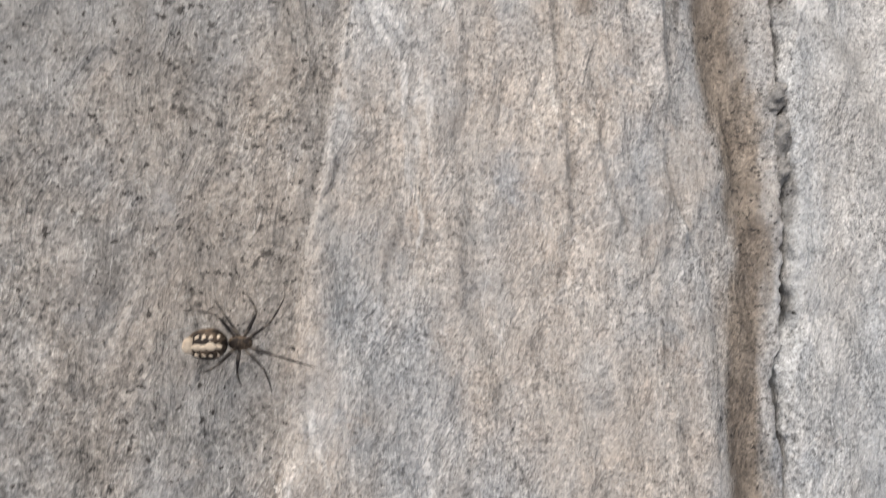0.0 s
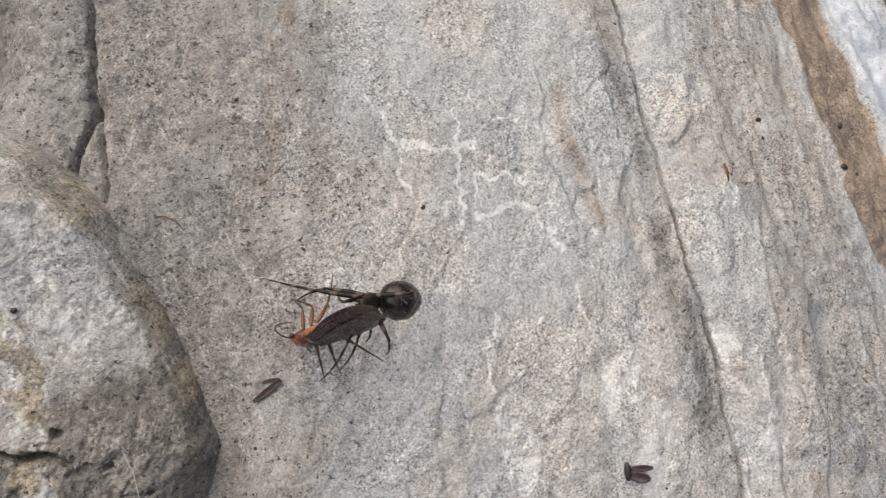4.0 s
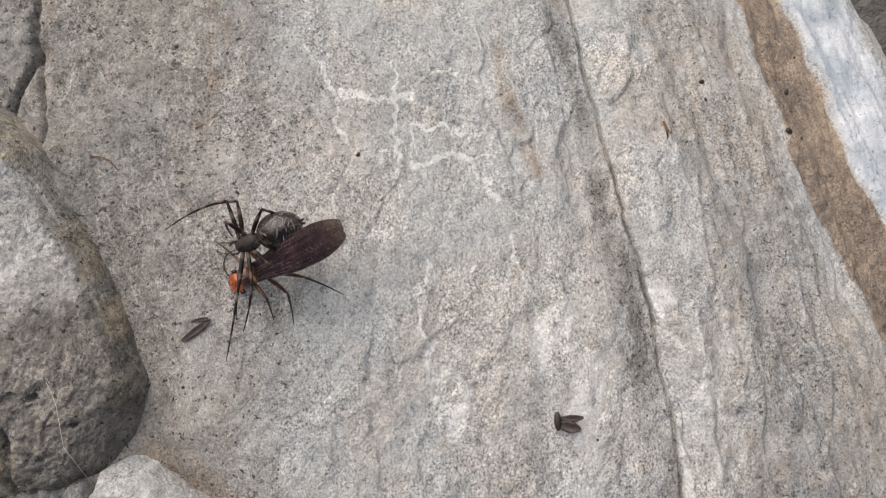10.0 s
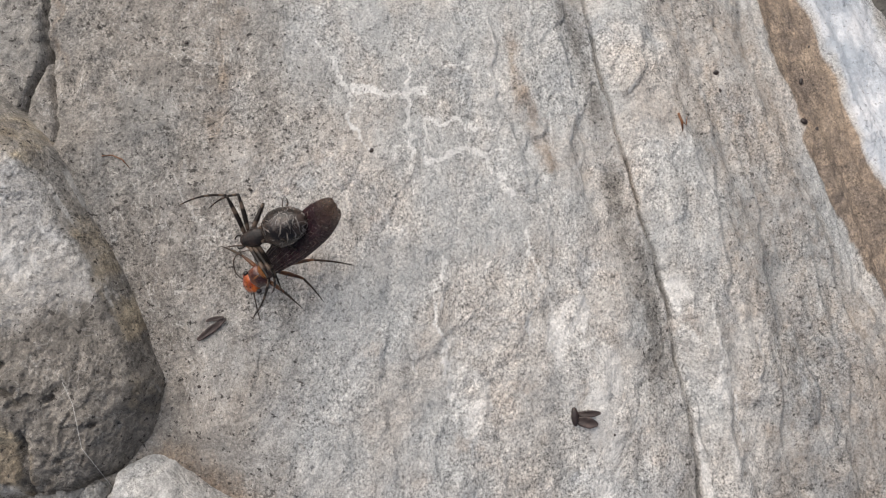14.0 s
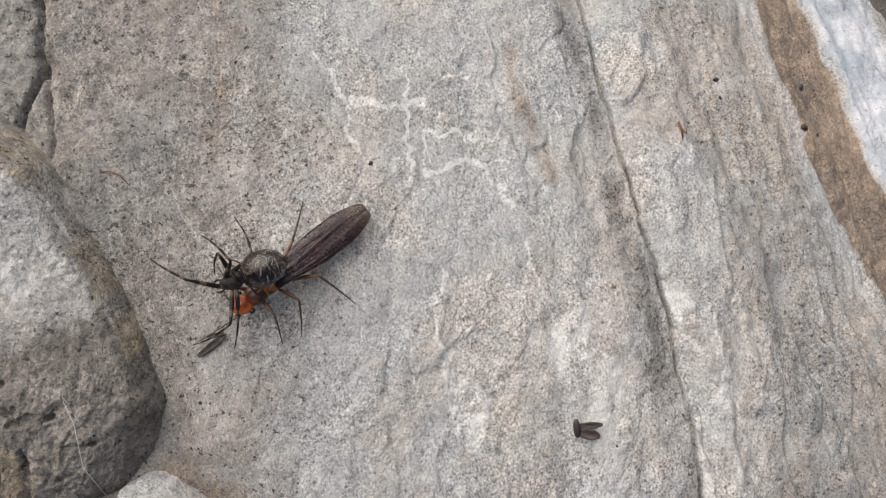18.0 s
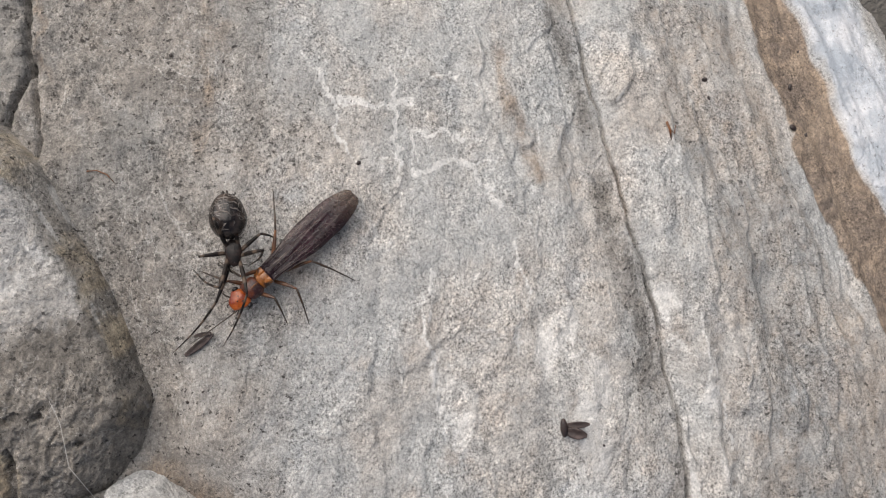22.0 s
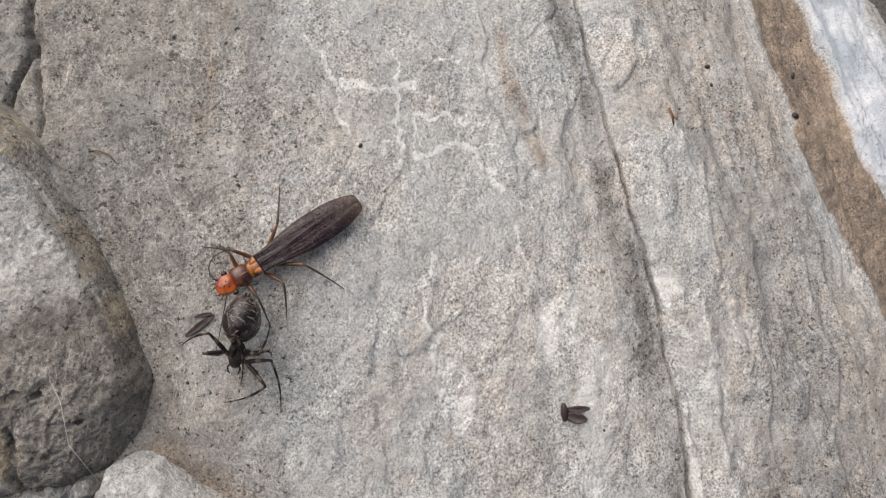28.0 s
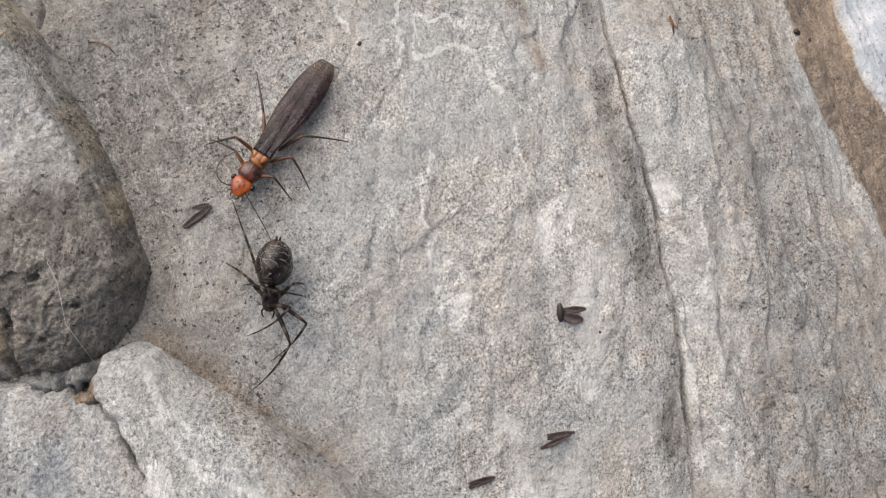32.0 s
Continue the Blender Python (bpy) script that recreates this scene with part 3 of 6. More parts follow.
def boulder():
    a, s = np.meshgrid(np.linspace(-math.pi, math.pi, 1000), np.linspace(0, 1, 300) ** 0.75)
    px, py = np.array([p[0] for p in BOULDER]) + 78, np.array([p[1] for p in BOULDER]) + 4
    # smooth the outline's corners
    ang, rad = np.arctan2(py, px), np.hypot(px, py)
    order = np.argsort(ang)
    fine = np.linspace(-math.pi, math.pi, 721)
    r = np.interp(fine, ang[order], rad[order], period=2 * math.pi)
    r = np.interp(a, fine, r) + 3.2
    x, y = -78 + np.cos(a) * r * s, -4 + np.sin(a) * r * s
    z, d = boulder_height(x, y)
    dl, al = near_line(x + 1.1 * fbm(x * 0.27 + y * 0.1, y * 0.2 - x * 0.08, 271, 4), y, [(-66, 2), (-63.5, -5), (-62, -11), (-62.4, -17), (-60.5, -22), (-57, -28), (-56, -33)])
    mottle = fbm(x * 0.31 + y * 0.13, y * 0.21 - x * 0.11, 281, 4, 0.6)
    brown = 0.85 * np.exp(-(dl / 3.0) ** 2) * (0.85 + 0.7 * mottle)
    dr, _ = near_line(x, y, [(-58, 16), (-51, 6), (-46, -4), (-43, -13), (-41.5, -26)])
    brown = np.maximum(brown, 0.2 * np.exp(-(dr / 2.0) ** 2) * (1 + mottle))
    pale = 0.45 * smooth(0.1, 0.8, fbm(x * 0.12, y * 0.1, 291, 3)) * smooth(-12, 4, y) + 0.62 * np.exp(-(dl / 3.2) ** 2) * smooth(-0.8, 0.3, -mottle)
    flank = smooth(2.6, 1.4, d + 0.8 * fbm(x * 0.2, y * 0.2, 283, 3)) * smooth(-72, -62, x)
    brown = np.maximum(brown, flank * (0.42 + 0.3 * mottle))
    pale = np.maximum(pale, 0.5 * (1 - flank) * smooth(-14, -2, y) * smooth(-88, -74, x - 0.4 * y) * smooth(-0.5, 0.7, mottle))
    tl, _ = near_line(x, y + 0.5 * fbm(x * 0.3, y * 0.3, 295, 2), [(-100, 4), (-89, 7.7), (-83.8, 8.9), (-77, 12)])
    pale = np.maximum(pale, 0.6 * np.exp(-(tl / 0.6) ** 2))
    pale = np.maximum(pale, 0.5 * flank * smooth(0.1, 0.7, fbm(d * 1.6, y * 0.12, 303, 3)))
    # the slits' shadow is painted in as dark colour
    notch_shade = notches(x, y)[1]
    pale, brown = pale * (1 - notch_shade), brown * (1 - notch_shade)
    # alpha: weathering, with shade of front, overhang, flank and far left painted in
    ob = sheet("boulder", x, y, z, d > -3.0, (pale, brown, np.zeros(x.shape), 0.04 + 0.6 * smooth(-74, -90, x - 0.25 * y) + 0.45 * smooth(0, -18, y + 4 * fbm(x * 0.08, y * 0.08, 297, 3)) + 0.85 * smooth(-63, -55, x + 3 * mottle) * smooth(-4, -13, y + 3 * mottle) + 1.1 * smooth(-16, -25, y + 3 * fbm(x * 0.1, y * 0.1, 299, 3)) + 0.5 * smooth(-84, -94, x) * smooth(-4, -14, y) + 0.5 * flank + 1.6 * notch_shade), boulder_mat, -70)
    return tagged(ob, "rounded grey boulder with ochre streak resting against the slab", "rock", "rocks")


boulder()

# ---- the low rock and the wedge split from it by a dark crack ----
SPLIT = [(-44.2, -35.5), (-42.3, -37.8), (-38.6, -44.6), (-35.6, -51.4), (-34.6, -54.9), (-28.7, -64.3), (-22.6, -81.5), (-20.9, -86.9), (-18.5, -100.2),
         (-18.3, -104.7), (-16.9, -114.7), (-15.4, -131.6), (-16.4, -138.2), (-13.6, -149.5), (-12, -176)]
LOW_ROCK = [(-150, -176), (-150, -30), (-118, -20), (-105, -22), (-97, -25.2), (-85.3, -30.5), (-79, -33), (-69, -33.7), (-62, -32.1), (-55.6, -32.5), (-50, -33)] + SPLIT
WEDGE = [(px + 0.2, py + 0.1) for px, py in reversed(SPLIT)] + [(-46.6, -31.5), (-45.7, -28.8), (-42.0, -26.2), (-39.2, -27.4), (-34.2, -31.9), (-25.9, -37.2),
                                                             (-17.3, -43.8), (-8.9, -49), (-0.5, -53.4), (7.7, -56), (22.2, -66.6), (40, -84), (60, -176)]
LEFT_CRACK = [(-79.5, -32), (-76.7, -42.8), (-73.6, -54.4), (-71.4, -67.4), (-69.4, -78), (-69.9, -94), (-69.4, -107.2), (-68.9, -120.1), (-69.5, -129.8), (-68.3, -150), (-68, -175)]


def split_x(y):
    """Where the crack runs at a height y of the plan, carried on round the wedge's tip."""
    pts = [(-41, -23), (-43.5, -25.5), (-46.2, -28.6), (-46.6, -31.5)] + SPLIT
    return np.interp(-y, [-p[1] for p in pts], [p[0] for p in pts])


def low_base(x, y):
    u, v = x / 50, y / 50
    return -1.02 - 3.94 * u - 12.66 * v + 1.17 * u * u + 3.08 * u * v - 0.48 * v * v


GROOVE = [(-67, -36, 1.6), (-64, -40, 2), (-54.6, -48.2, 2.6), (-46, -58, 3.4), (-38.6, -69, 3.4), (-32.8, -80, 3.8), (-29.4, -90, 4.4), (-27.6, -96, 4.6), (-25.8, -101, 4.6), (-23.8, -107, 3.8),
          (-22.2, -114, 3.6), (-20.6, -123, 3.4), (-19.4, -140, 3.0), (-16, -176, 0.8)]
FLAKES = (([(-34.3, -90), (-33.5, -100.6), (-32.4, -106)], 0.9), ([(-32.3, -114.6), (-30.9, -118.4), (-28.8, -121.8)], 0.8), ([(-40.4, -113), (-38.9, -118.1), (-37, -121.4)], 0.7),
          ([(-25, -107.5), (-23.2, -114.1)], 0.6), ([(-44.4, -112), (-43.6, -118), (-42.4, -123)], 0.6), ([(-48, -96), (-46.6, -104), (-45, -112)], 0.5))


def low_rock():
    u, v = np.meshgrid(np.concatenate([np.arange(-2.6, 4, 0.2), np.arange(4, 76, 0.27), np.arange(76, 108, 2)]), np.concatenate([np.arange(-3, 6, 0.22), np.arange(6, 142, 0.36)]))
    tx, ty = [p[0] for p in LOW_ROCK[1:11]] + [-44.2, -40], [p[1] for p in LOW_ROCK[1:11]] + [-35.5, -37]
    y = np.interp(-44.2 - u, tx, ty) - v
    x = split_x(y) - u
    wob = fbm(x * 0.06, y * 0.06, 301, 3)
    d = inside(x, y, LOW_ROCK) + 0.3 * fbm(x * 0.25, y * 0.25, 305, 3) + 0.35 * fbm(x * 0.7, y * 0.7, 307, 3)
    lean = x + 0.28 * y + 2.5 * wob
    z = low_base(x, y) + 0.5 * fbm(x * 0.07, y * 0.05, 311, 4) + 0.8 * fbm(lean * 0.14, y * 0.015, 321, 4)
    top = smooth(-44, -34, y)
    z = z - round_off(d, 0.9 + 2.3 * top, 0.5 + 1.7 * top)
    dl, al = near_line(x + 0.8 * fbm(x * 0.1, y * 0.2, 331, 4) + 0.3 * fbm(x * 0.4, y * 0.5, 335, 2), y, LEFT_CRACK)
    gap = smooth(0.6, 0.4, al) * 0.8 + 0.25
    dl = np.abs(dl + 0.22 * fbm(x * 1.1, y * 0.9, 337, 3))
    z = z - 2.4 * gap * np.exp(-(dl / 0.24) ** 2) * (0.55 + 0.45 * smooth(-0.3, 0.4, fbm(x * 0.2, y * 0.2, 341, 2)))
    side = x - np.interp(-y, [-p[1] for p in LEFT_CRACK], [p[0] for p in LEFT_CRACK])
    z = z - 1.0 * smooth(0.3, -0.8, side)
    gy, gx, gw = np.array(GROOVE).T
    hollow = (x + 0.8 * wob - np.interp(-y, -gx, gy)) / np.interp(-y, -gx, gw)
    groove = smooth(1.9, 0.1, np.abs(hollow) + 0.4 * fbm(x * 0.3, y * 0.08, 345, 4))
    fade = smooth(-52, -84, y)
    z = z - (2.3 * smooth(1.6, 0.1, np.abs(hollow)) + 0.3 * groove) * (0.35 + 0.65 * fade) * (1 - 0.66 * smooth(-102, -122, y))
    brown = 0.85 * groove * (0.5 + 0.5 * fade) + 0.25 * smooth(0.1, 0.7, fbm(lean * 0.12, y * 0.03, 351, 3))
    brown = np.maximum(brown, (0.25 + 0.28 * smooth(-110, -75, y)) * smooth(0, -1.5, side) * smooth(-0.6, 0.5, fbm(x * 0.05, y * 0.04, 355, 3)))
    ds, _ = near_line(x + 1.5 * wob, y, [(-67, -60.5), (-60.5, -67), (-55, -73), (-51, -81), (-48, -88), (-45, -98)])
    brown = np.maximum(brown, 0.62 * np.exp(-(ds / 2.0) ** 2) * smooth(-0.8, 0.4, fbm(x * 0.2, y * 0.06, 353, 3)))
    dt, _ = near_line(x + 1.5 * wob, y, [(-95, -35), (-88, -48), (-83, -59), (-80, -72)])
    brown = np.maximum(brown, 0.6 * np.exp(-(dt / 3.2) ** 2))
    # thin flakes that stand up along the beds
    for pts, rise in FLAKES:
        df, _ = near_line(x + 0.5 * fbm(x * 0.3, y * 0.2, 357, 3), y, pts)
        on = x - np.interp(-y, [-p[1] for p in pts], [p[0] for p in pts])
        z = z + rise * np.exp(-(df / 2.2) ** 2) * smooth(-0.3, 0.3, -on)
        brown = np.maximum(brown, 0.5 * np.exp(-(df / 1.2) ** 2) * smooth(-0.2, 0.6, on))
    strand = smooth(0.6, 0.95, fbm(lean * 0.6, y * 0.06, 361, 3)) * 0.3
    for pts in ([(-88, -98), (-80, -106), (-76, -116)], [(-61, -101.4), (-56.7, -97.8), (-50.6, -96.3)], [(-58, -60), (-56, -66), (-50, -76)], [(-96.7, -39.3), (-87.6, -47.6), (-77.4, -55.7)], [(-61, -40), (-54.5, -47), (-49.4, -55.4)], [(-44.7, -60), (-41.4, -66), (-37.8, -78), (-35.2, -86)], [(-45, -87), (-39, -84), (-33, -83)], [(-52, -139), (-44, -135), (-37, -131)], [(-41, -95), (-39, -104), (-36, -113)]):
        dp, _ = near_line(x + 0.6 * fbm(x * 0.3, y * 0.3, 371, 3), y, pts)
        strand = np.maximum(strand, 0.34 * np.exp(-(dp / 0.45) ** 2))
    for pts, _ in FLAKES:
        dp, _ = near_line(x + 0.7 + 0.6 * fbm(x * 0.3, y * 0.2, 375, 3), y, pts)
        strand = np.maximum(strand, 0.4 * np.exp(-(dp / 0.8) ** 2) * smooth(-0.6, 0.5, fbm(x * 0.3, y * 0.2, 377, 3)))
    pale = strand + 0.2 * smooth(0, 2, side) * bump(side, 6, 9) - 0.2 * smooth(0, -2, side)
    # the brown groove also gets painted shade, stronger towards its lower end
    ob = sheet("low_rock", x, y, z, d > -2.5, (pale, brown, np.zeros(x.shape), 0.12 + 0.46 * smooth(0.3, -1.0, side) + (0.1 + 0.55 * smooth(-72, -88, y)) * groove), low_mat, -70)
    return tagged(ob, "layered grey-brown schist rock with cracks", "rock", "rocks")


def wedge():
    u, y = np.meshgrid(np.concatenate([np.arange(-2.6, 4, 0.2), np.arange(4, 72, 0.4)]), np.arange(-177, -23, 0.36))
    x = split_x(y) + u + 0.5
    wob = fbm(x * 0.06, y * 0.06, 401, 3)
    d = inside(x, y, WEDGE) + 0.4 * fbm(x * 0.2, y * 0.2, 405, 3) + 0.4 * fbm(x * 0.6, y * 0.6, 407, 3)
    crest = np.interp(-y, [-p[1] for p in SPLIT], [p[0] for p in SPLIT])
    out, _ = near_line(x, y, WEDGE[len(SPLIT) + 2:])
    z = low_base(np.minimum(x, crest + 14), y) + 0.9 + 0.4 * fbm(x * 0.1, y * 0.08, 411, 4)
    lean = x + 0.75 * y
    z = z + 0.5 * fbm(lean * 0.16, (x - y) * 0.02, 421, 4)
    k = np.clip(1 - out / 11, 0, 1)
    z = z - np.where(d > 0, 2.5 * k ** 1.8 + round_off(out, 5.5, 7.0, 2.2), 0) - round_off(d, 2.4, 2.6, 1.5) * np.where(x < crest + 4, 1, 0.15) - np.where(d < 0, 9.5, 0)
    ledge = x - crest - np.interp(-y, [25, 30, 44, 58, 70, 180], [3, 4.5, 13, 17, 19, 22]) + 1.2 * fbm(x * 0.15, y * 0.15, 425, 3)
    z = z - 0.8 * smooth(-0.3, 1.6, ledge)
    pale = 0.22 * np.exp(-((x - crest - 5) / 4.5) ** 2) + 0.4 * np.exp(-(ledge / 0.8) ** 2) + 0.27 * smooth(0.35, 0.8, fbm(lean * 0.5, (x - y) * 0.04, 431, 3))
    for pts in ([(-37.5, -36.4), (-31, -43.7), (-24.7, -45.5), (-17.4, -50.3)], [(-7.6, -67.7), (-10.2, -76.3), (-9.6, -83.9)]):
        dv, _ = near_line(x + 0.8 * fbm(x * 0.3, y * 0.3, 447, 3), y, pts)
        pale = np.maximum(pale, 0.6 * np.exp(-(dv / 0.7) ** 2))
    dp, _ = near_line(x + 0.8 * fbm(x * 0.3, y * 0.3, 441, 3), y, [(-36.5, -42.5), (-35.5, -45)])
    dq, _ = near_line(x + 0.8 * fbm(x * 0.3, y * 0.3, 445, 3), y, [(-15.5, -91), (-14.8, -93)])
    pale = np.maximum(pale, 1.0 * np.exp(-(dp / 1.6) ** 2))
    pale = np.maximum(pale, 1.0 * np.exp(-(dq / 1.8) ** 2))
    brown = (0.36 + 0.3 * smooth(-0.4, 0.7, fbm(lean * 0.1, (x - y) * 0.03, 451, 3))) * smooth(-0.5, 2.5, ledge) + 0.25 * bump(out, 4, 3) * smooth(-40, -55, y)
    ob = sheet("wedge_rock", x, y, z, d > -2.5, (pale, brown, np.zeros(x.shape), 0.35 * smooth(-1, 4, ledge) + 0.75 * smooth(2.4, 0.6, x - crest + 0.8 * fbm(x * 0.2, y * 0.12, 461, 3)) * smooth(-0.6, 0.1, fbm(x * 0.05, y * 0.09, 465, 2))), wedge_mat, -70)
    return tagged(ob, "light grey wedge of rock split off by a dark crack", "rock", "rocks")


low_rock()
wedge()

# ---- small meshes ----
def mesh_of(name, verts, faces, material, flat=False):
    me = bpy.data.meshes.new(name)
    me.from_pydata([tuple(c * MM for c in v) for v in verts], [], faces)
    me.polygons.foreach_set("use_smooth", [not flat] * len(me.polygons))
    me.materials.append(material)
    return me


def part(name, me, parent, label="", at=None):
    ob = new(name, me)
    ob.parent = parent
    if at is not None:
        ob.matrix_basis = at
    return tagged(ob, label)


def mm(x, y, z, rx=0, ry=0, rz=0):
    return pose(x * MM, y * MM, z * MM, rx, ry, rz)


def tube(points, radii, sides=8, squash=1.0):
    """A closed tube along a bent line."""
    verts, faces = [], []
    n = len(points)
    pts = [Vector(p) for p in points]
    for i, p in enumerate(pts):
        d = (pts[min(i + 1, n - 1)] - pts[max(i - 1, 0)]).normalized()
        ref = Vector((0, 0, 1)) if abs(d.z) < 0.9 else Vector((0, 1, 0))
        s = d.cross(ref).normalized()
        u = s.cross(d)
        for k in range(sides):
            a = 2 * math.pi * k / sides
            verts.append(p + (s * math.cos(a) + u * math.sin(a) * squash) * radii[i])
    for i in range(n - 1):
        for k in range(sides):
            a, b = i * sides + k, i * sides + (k + 1) % sides
            faces.append((a, b, b + sides, a + sides))
    faces.append(tuple(range(sides))[::-1])
    faces.append(tuple(range((n - 1) * sides, n * sides)))
    return verts, faces


def lathe(profile, sides=20, wide=1.0, high=1.0, rough=0.0, seed=0):
    """A body round the x axis: profile of (x, radius, rise); rough: uneven surface."""
    verts, faces = [], []
    for i, (x, r, lift) in enumerate(profile):
        for k in range(sides):
            a = 2 * math.pi * k / sides
            j = 1 + rough * noise.noise(Vector((x * 1.3 + seed, math.cos(a) * 1.5, math.sin(a) * 1.5)))
            verts.append((x, r * wide * math.cos(a) * j, lift + r * high * math.sin(a) * j))
    n = len(profile)
    for i in range(n - 1):
        for k in range(sides):
            a, b = i * sides + k, i * sides + (k + 1) % sides
            faces.append((a, a + sides, b + sides, b))
    faces.append(tuple(range(sides)))
    faces.append(tuple(range((n - 1) * sides, n * sides))[::-1])
    return verts, faces


def egg(x0, x1, r, n=16, skew=0.0, lift=0.0):
    """A profile for lathe: an egg from x0 to x1."""
    rows = []
    for i in range(n + 1):
        a = math.pi * i / n
        t = (1 - math.cos(a)) / 2
        rows.append((x0 + (x1 - x0) * t, max(r * math.sin(a) * (1 + skew * (t - 0.5)), 0.02), lift))
    return rows


# ---- materials of the animals and litter ----
def shell_material(name, base, spot, scale, rough=0.35, amount=0.5, coat=0.3, gloss=0.5):
    n = Nodes(name)
    v = n.coords()
    c = n.mix(n.math("MULTIPLY", n.ramp(n.noise(v, scale, 4, 0.6), 0.42, 0.68), amount), base, spot)
    n.put(n.bsdf.inputs["Base Color"], c)
    n.put(n.bsdf.inputs["Roughness"], n.ramp(n.noise(v, scale * 3, 3), 0.3, 0.7, rough - 0.08, rough + 0.15))
    n.bsdf.inputs["Coat Weight"].default_value = coat
    n.bsdf.inputs["Specular IOR Level"].default_value = gloss
    n.bsdf.inputs["Coat Roughness"].default_value = 0.3
    n.put(n.bsdf.inputs["Normal"], n.bump(n.noise(v, scale * 4, 4), 0.00012, 0.8))
    return n.mat


def banded_material(name, dark, light, period, share):
    """Leg with light rings along its length."""
    n = Nodes(name)
    tc = n.coords()
    sep = n.node("ShaderNodeSeparateXYZ", Vector=tc)
    w = n.math("SINE", n.math("MULTIPLY", sep.outputs[0], 2 * math.pi / (period * MM)))
    w = n.math("ADD", w, n.math("MULTIPLY", n.math("SUBTRACT", n.noise(tc, 900, 3), 0.5), 1.2))
    n.put(n.bsdf.inputs["Base Color"], n.mix(n.math("MULTIPLY", n.ramp(w, 0.2, 1.0), share), dark, light))
    n.bsdf.inputs["Roughness"].default_value = 0.5
    n.bsdf.inputs["Specular IOR Level"].default_value = 0.3
    n.put(n.bsdf.inputs["Normal"], n.bump(n.noise(tc, 3500, 3), 0.00008))
    return n.mat


def abdomen_material():
    n = Nodes("mottled_spider_abdomen")
    v = n.coords()
    a = n.noise(v, 520, 2, 0.5, 1.5)
    line = n.ramp(n.math("ABSOLUTE", n.math("SUBTRACT", a, 0.5)), 0.0, 0.035, 1.0, 0.0)
    line = n.math("MULTIPLY", line, n.ramp(n.noise(v, 300, 2), 0.44, 0.56))
    c = n.mix(n.ramp(n.noise(v, 700, 4, 0.6), 0.4, 0.7), (0.012, 0.009, 0.008), (0.075, 0.054, 0.045))
    c = n.mix(n.math("MULTIPLY", line, 0.8), c, (0.3, 0.27, 0.25))
    n.put(n.bsdf.inputs["Base Color"], c)
    n.bsdf.inputs["Roughness"].default_value = 0.24
    n.bsdf.inputs["Specular IOR Level"].default_value = 0.5
    n.put(n.bsdf.inputs["Normal"], n.bump(n.noise(v, 3000, 4), 0.0001, 0.8))
    return n.mat


def wing_material(name, dark, light):
    """Smoky membrane with a net of fine cross veins and a paler tip."""
    n = Nodes(name)
    v = n.coords((1, 1, 1))
    sep = n.node("ShaderNodeSeparateXYZ", Vector=v)
    tip = n.ramp(n.math("ADD", sep.outputs[0], n.math("MULTIPLY", n.math("SUBTRACT", n.noise(v, 500, 4), 0.5), 0.004)), -0.012, -0.0165)
    cells = n.node("ShaderNodeTexVoronoi", Vector=n.coords((0.75, 1.25, 0.3)), Scale=2600)
    cells.feature = "DISTANCE_TO_EDGE"
    net = n.ramp(cells.outputs["Distance"], 0.03, 0.13, 1.0, 0.0)
    c = n.mix(n.ramp(n.noise(v, 330, 4, 0.6), 0.4, 0.7), dark, tuple(2.0 * x for x in dark))
    c = n.mix(n.math("MULTIPLY", tip, 0.75), c, light)
    c = n.mix(n.math("MULTIPLY", net, 0.4), c, (0.007, 0.0045, 0.0045))
    n.put(n.bsdf.inputs["Base Color"], c)
    n.put(n.bsdf.inputs["Roughness"], n.ramp(n.noise(v, 900, 3), 0.3, 0.7, 0.16, 0.36))
    height = n.math("ADD", n.math("MULTIPLY", net, -0.25), n.math("MULTIPLY", n.noise(v, 520, 2), 0.6))
    n.put(n.bsdf.inputs["Normal"], n.bump(height, 0.0004, 0.9))
    n.bsdf.inputs["Specular IOR Level"].default_value = 0.4
    n.bsdf.inputs["Coat Weight"].default_value, n.bsdf.inputs["Coat Roughness"].default_value = 0.2, 0.1
    n.put(n.bsdf.inputs["Alpha"], n.ramp(tip, 0, 1, 0.97, 0.76))
    return n.mat


orange = shell_material("orange_head_shell", (0.52, 0.115, 0.012), (0.2, 0.02, 0.008), 560, 0.22, 1.0, 0.7)
amber = shell_material("amber_thorax_shell", (0.42, 0.14, 0.02), (0.04, 0.015, 0.01), 760, 0.22, 1.0, 0.6)
maroon = shell_material("maroon_pronotum_shell", (0.045, 0.015, 0.012), (0.2, 0.055, 0.025), 700, 0.2, 0.8, 0.6)
dusk = shell_material("dark_brown_body_shell", (0.03, 0.02, 0.018), (0.08, 0.04, 0.025), 700, 0.45)
rust = shell_material("rust_femur_shell", (0.2, 0.075, 0.022), (0.06, 0.026, 0.014), 600, 0.38, 0.9)
soot = shell_material("black_brown_shin_shell", (0.035, 0.023, 0.016), (0.11, 0.06, 0.03), 900, 0.45)
black = shell_material("glossy_black_shell", (0.01, 0.008, 0.008), (0.03, 0.02, 0.018), 800, 0.3)
spider_brown = shell_material("dark_spider_shell", (0.011, 0.008, 0.007), (0.05, 0.03, 0.024), 1100, 0.36, 0.8, 0.0, 0.4)
spider_leg = banded_material("ringed_spider_leg", (0.014, 0.01, 0.008), (0.16, 0.115, 0.085), 2.8, 0.75)
pale_mark = shell_material("pale_grey_marking", (0.2, 0.17, 0.15), (0.04, 0.033, 0.028), 1500, 0.35, 0.9, 0.3)
abdomen_mat = abdomen_material()
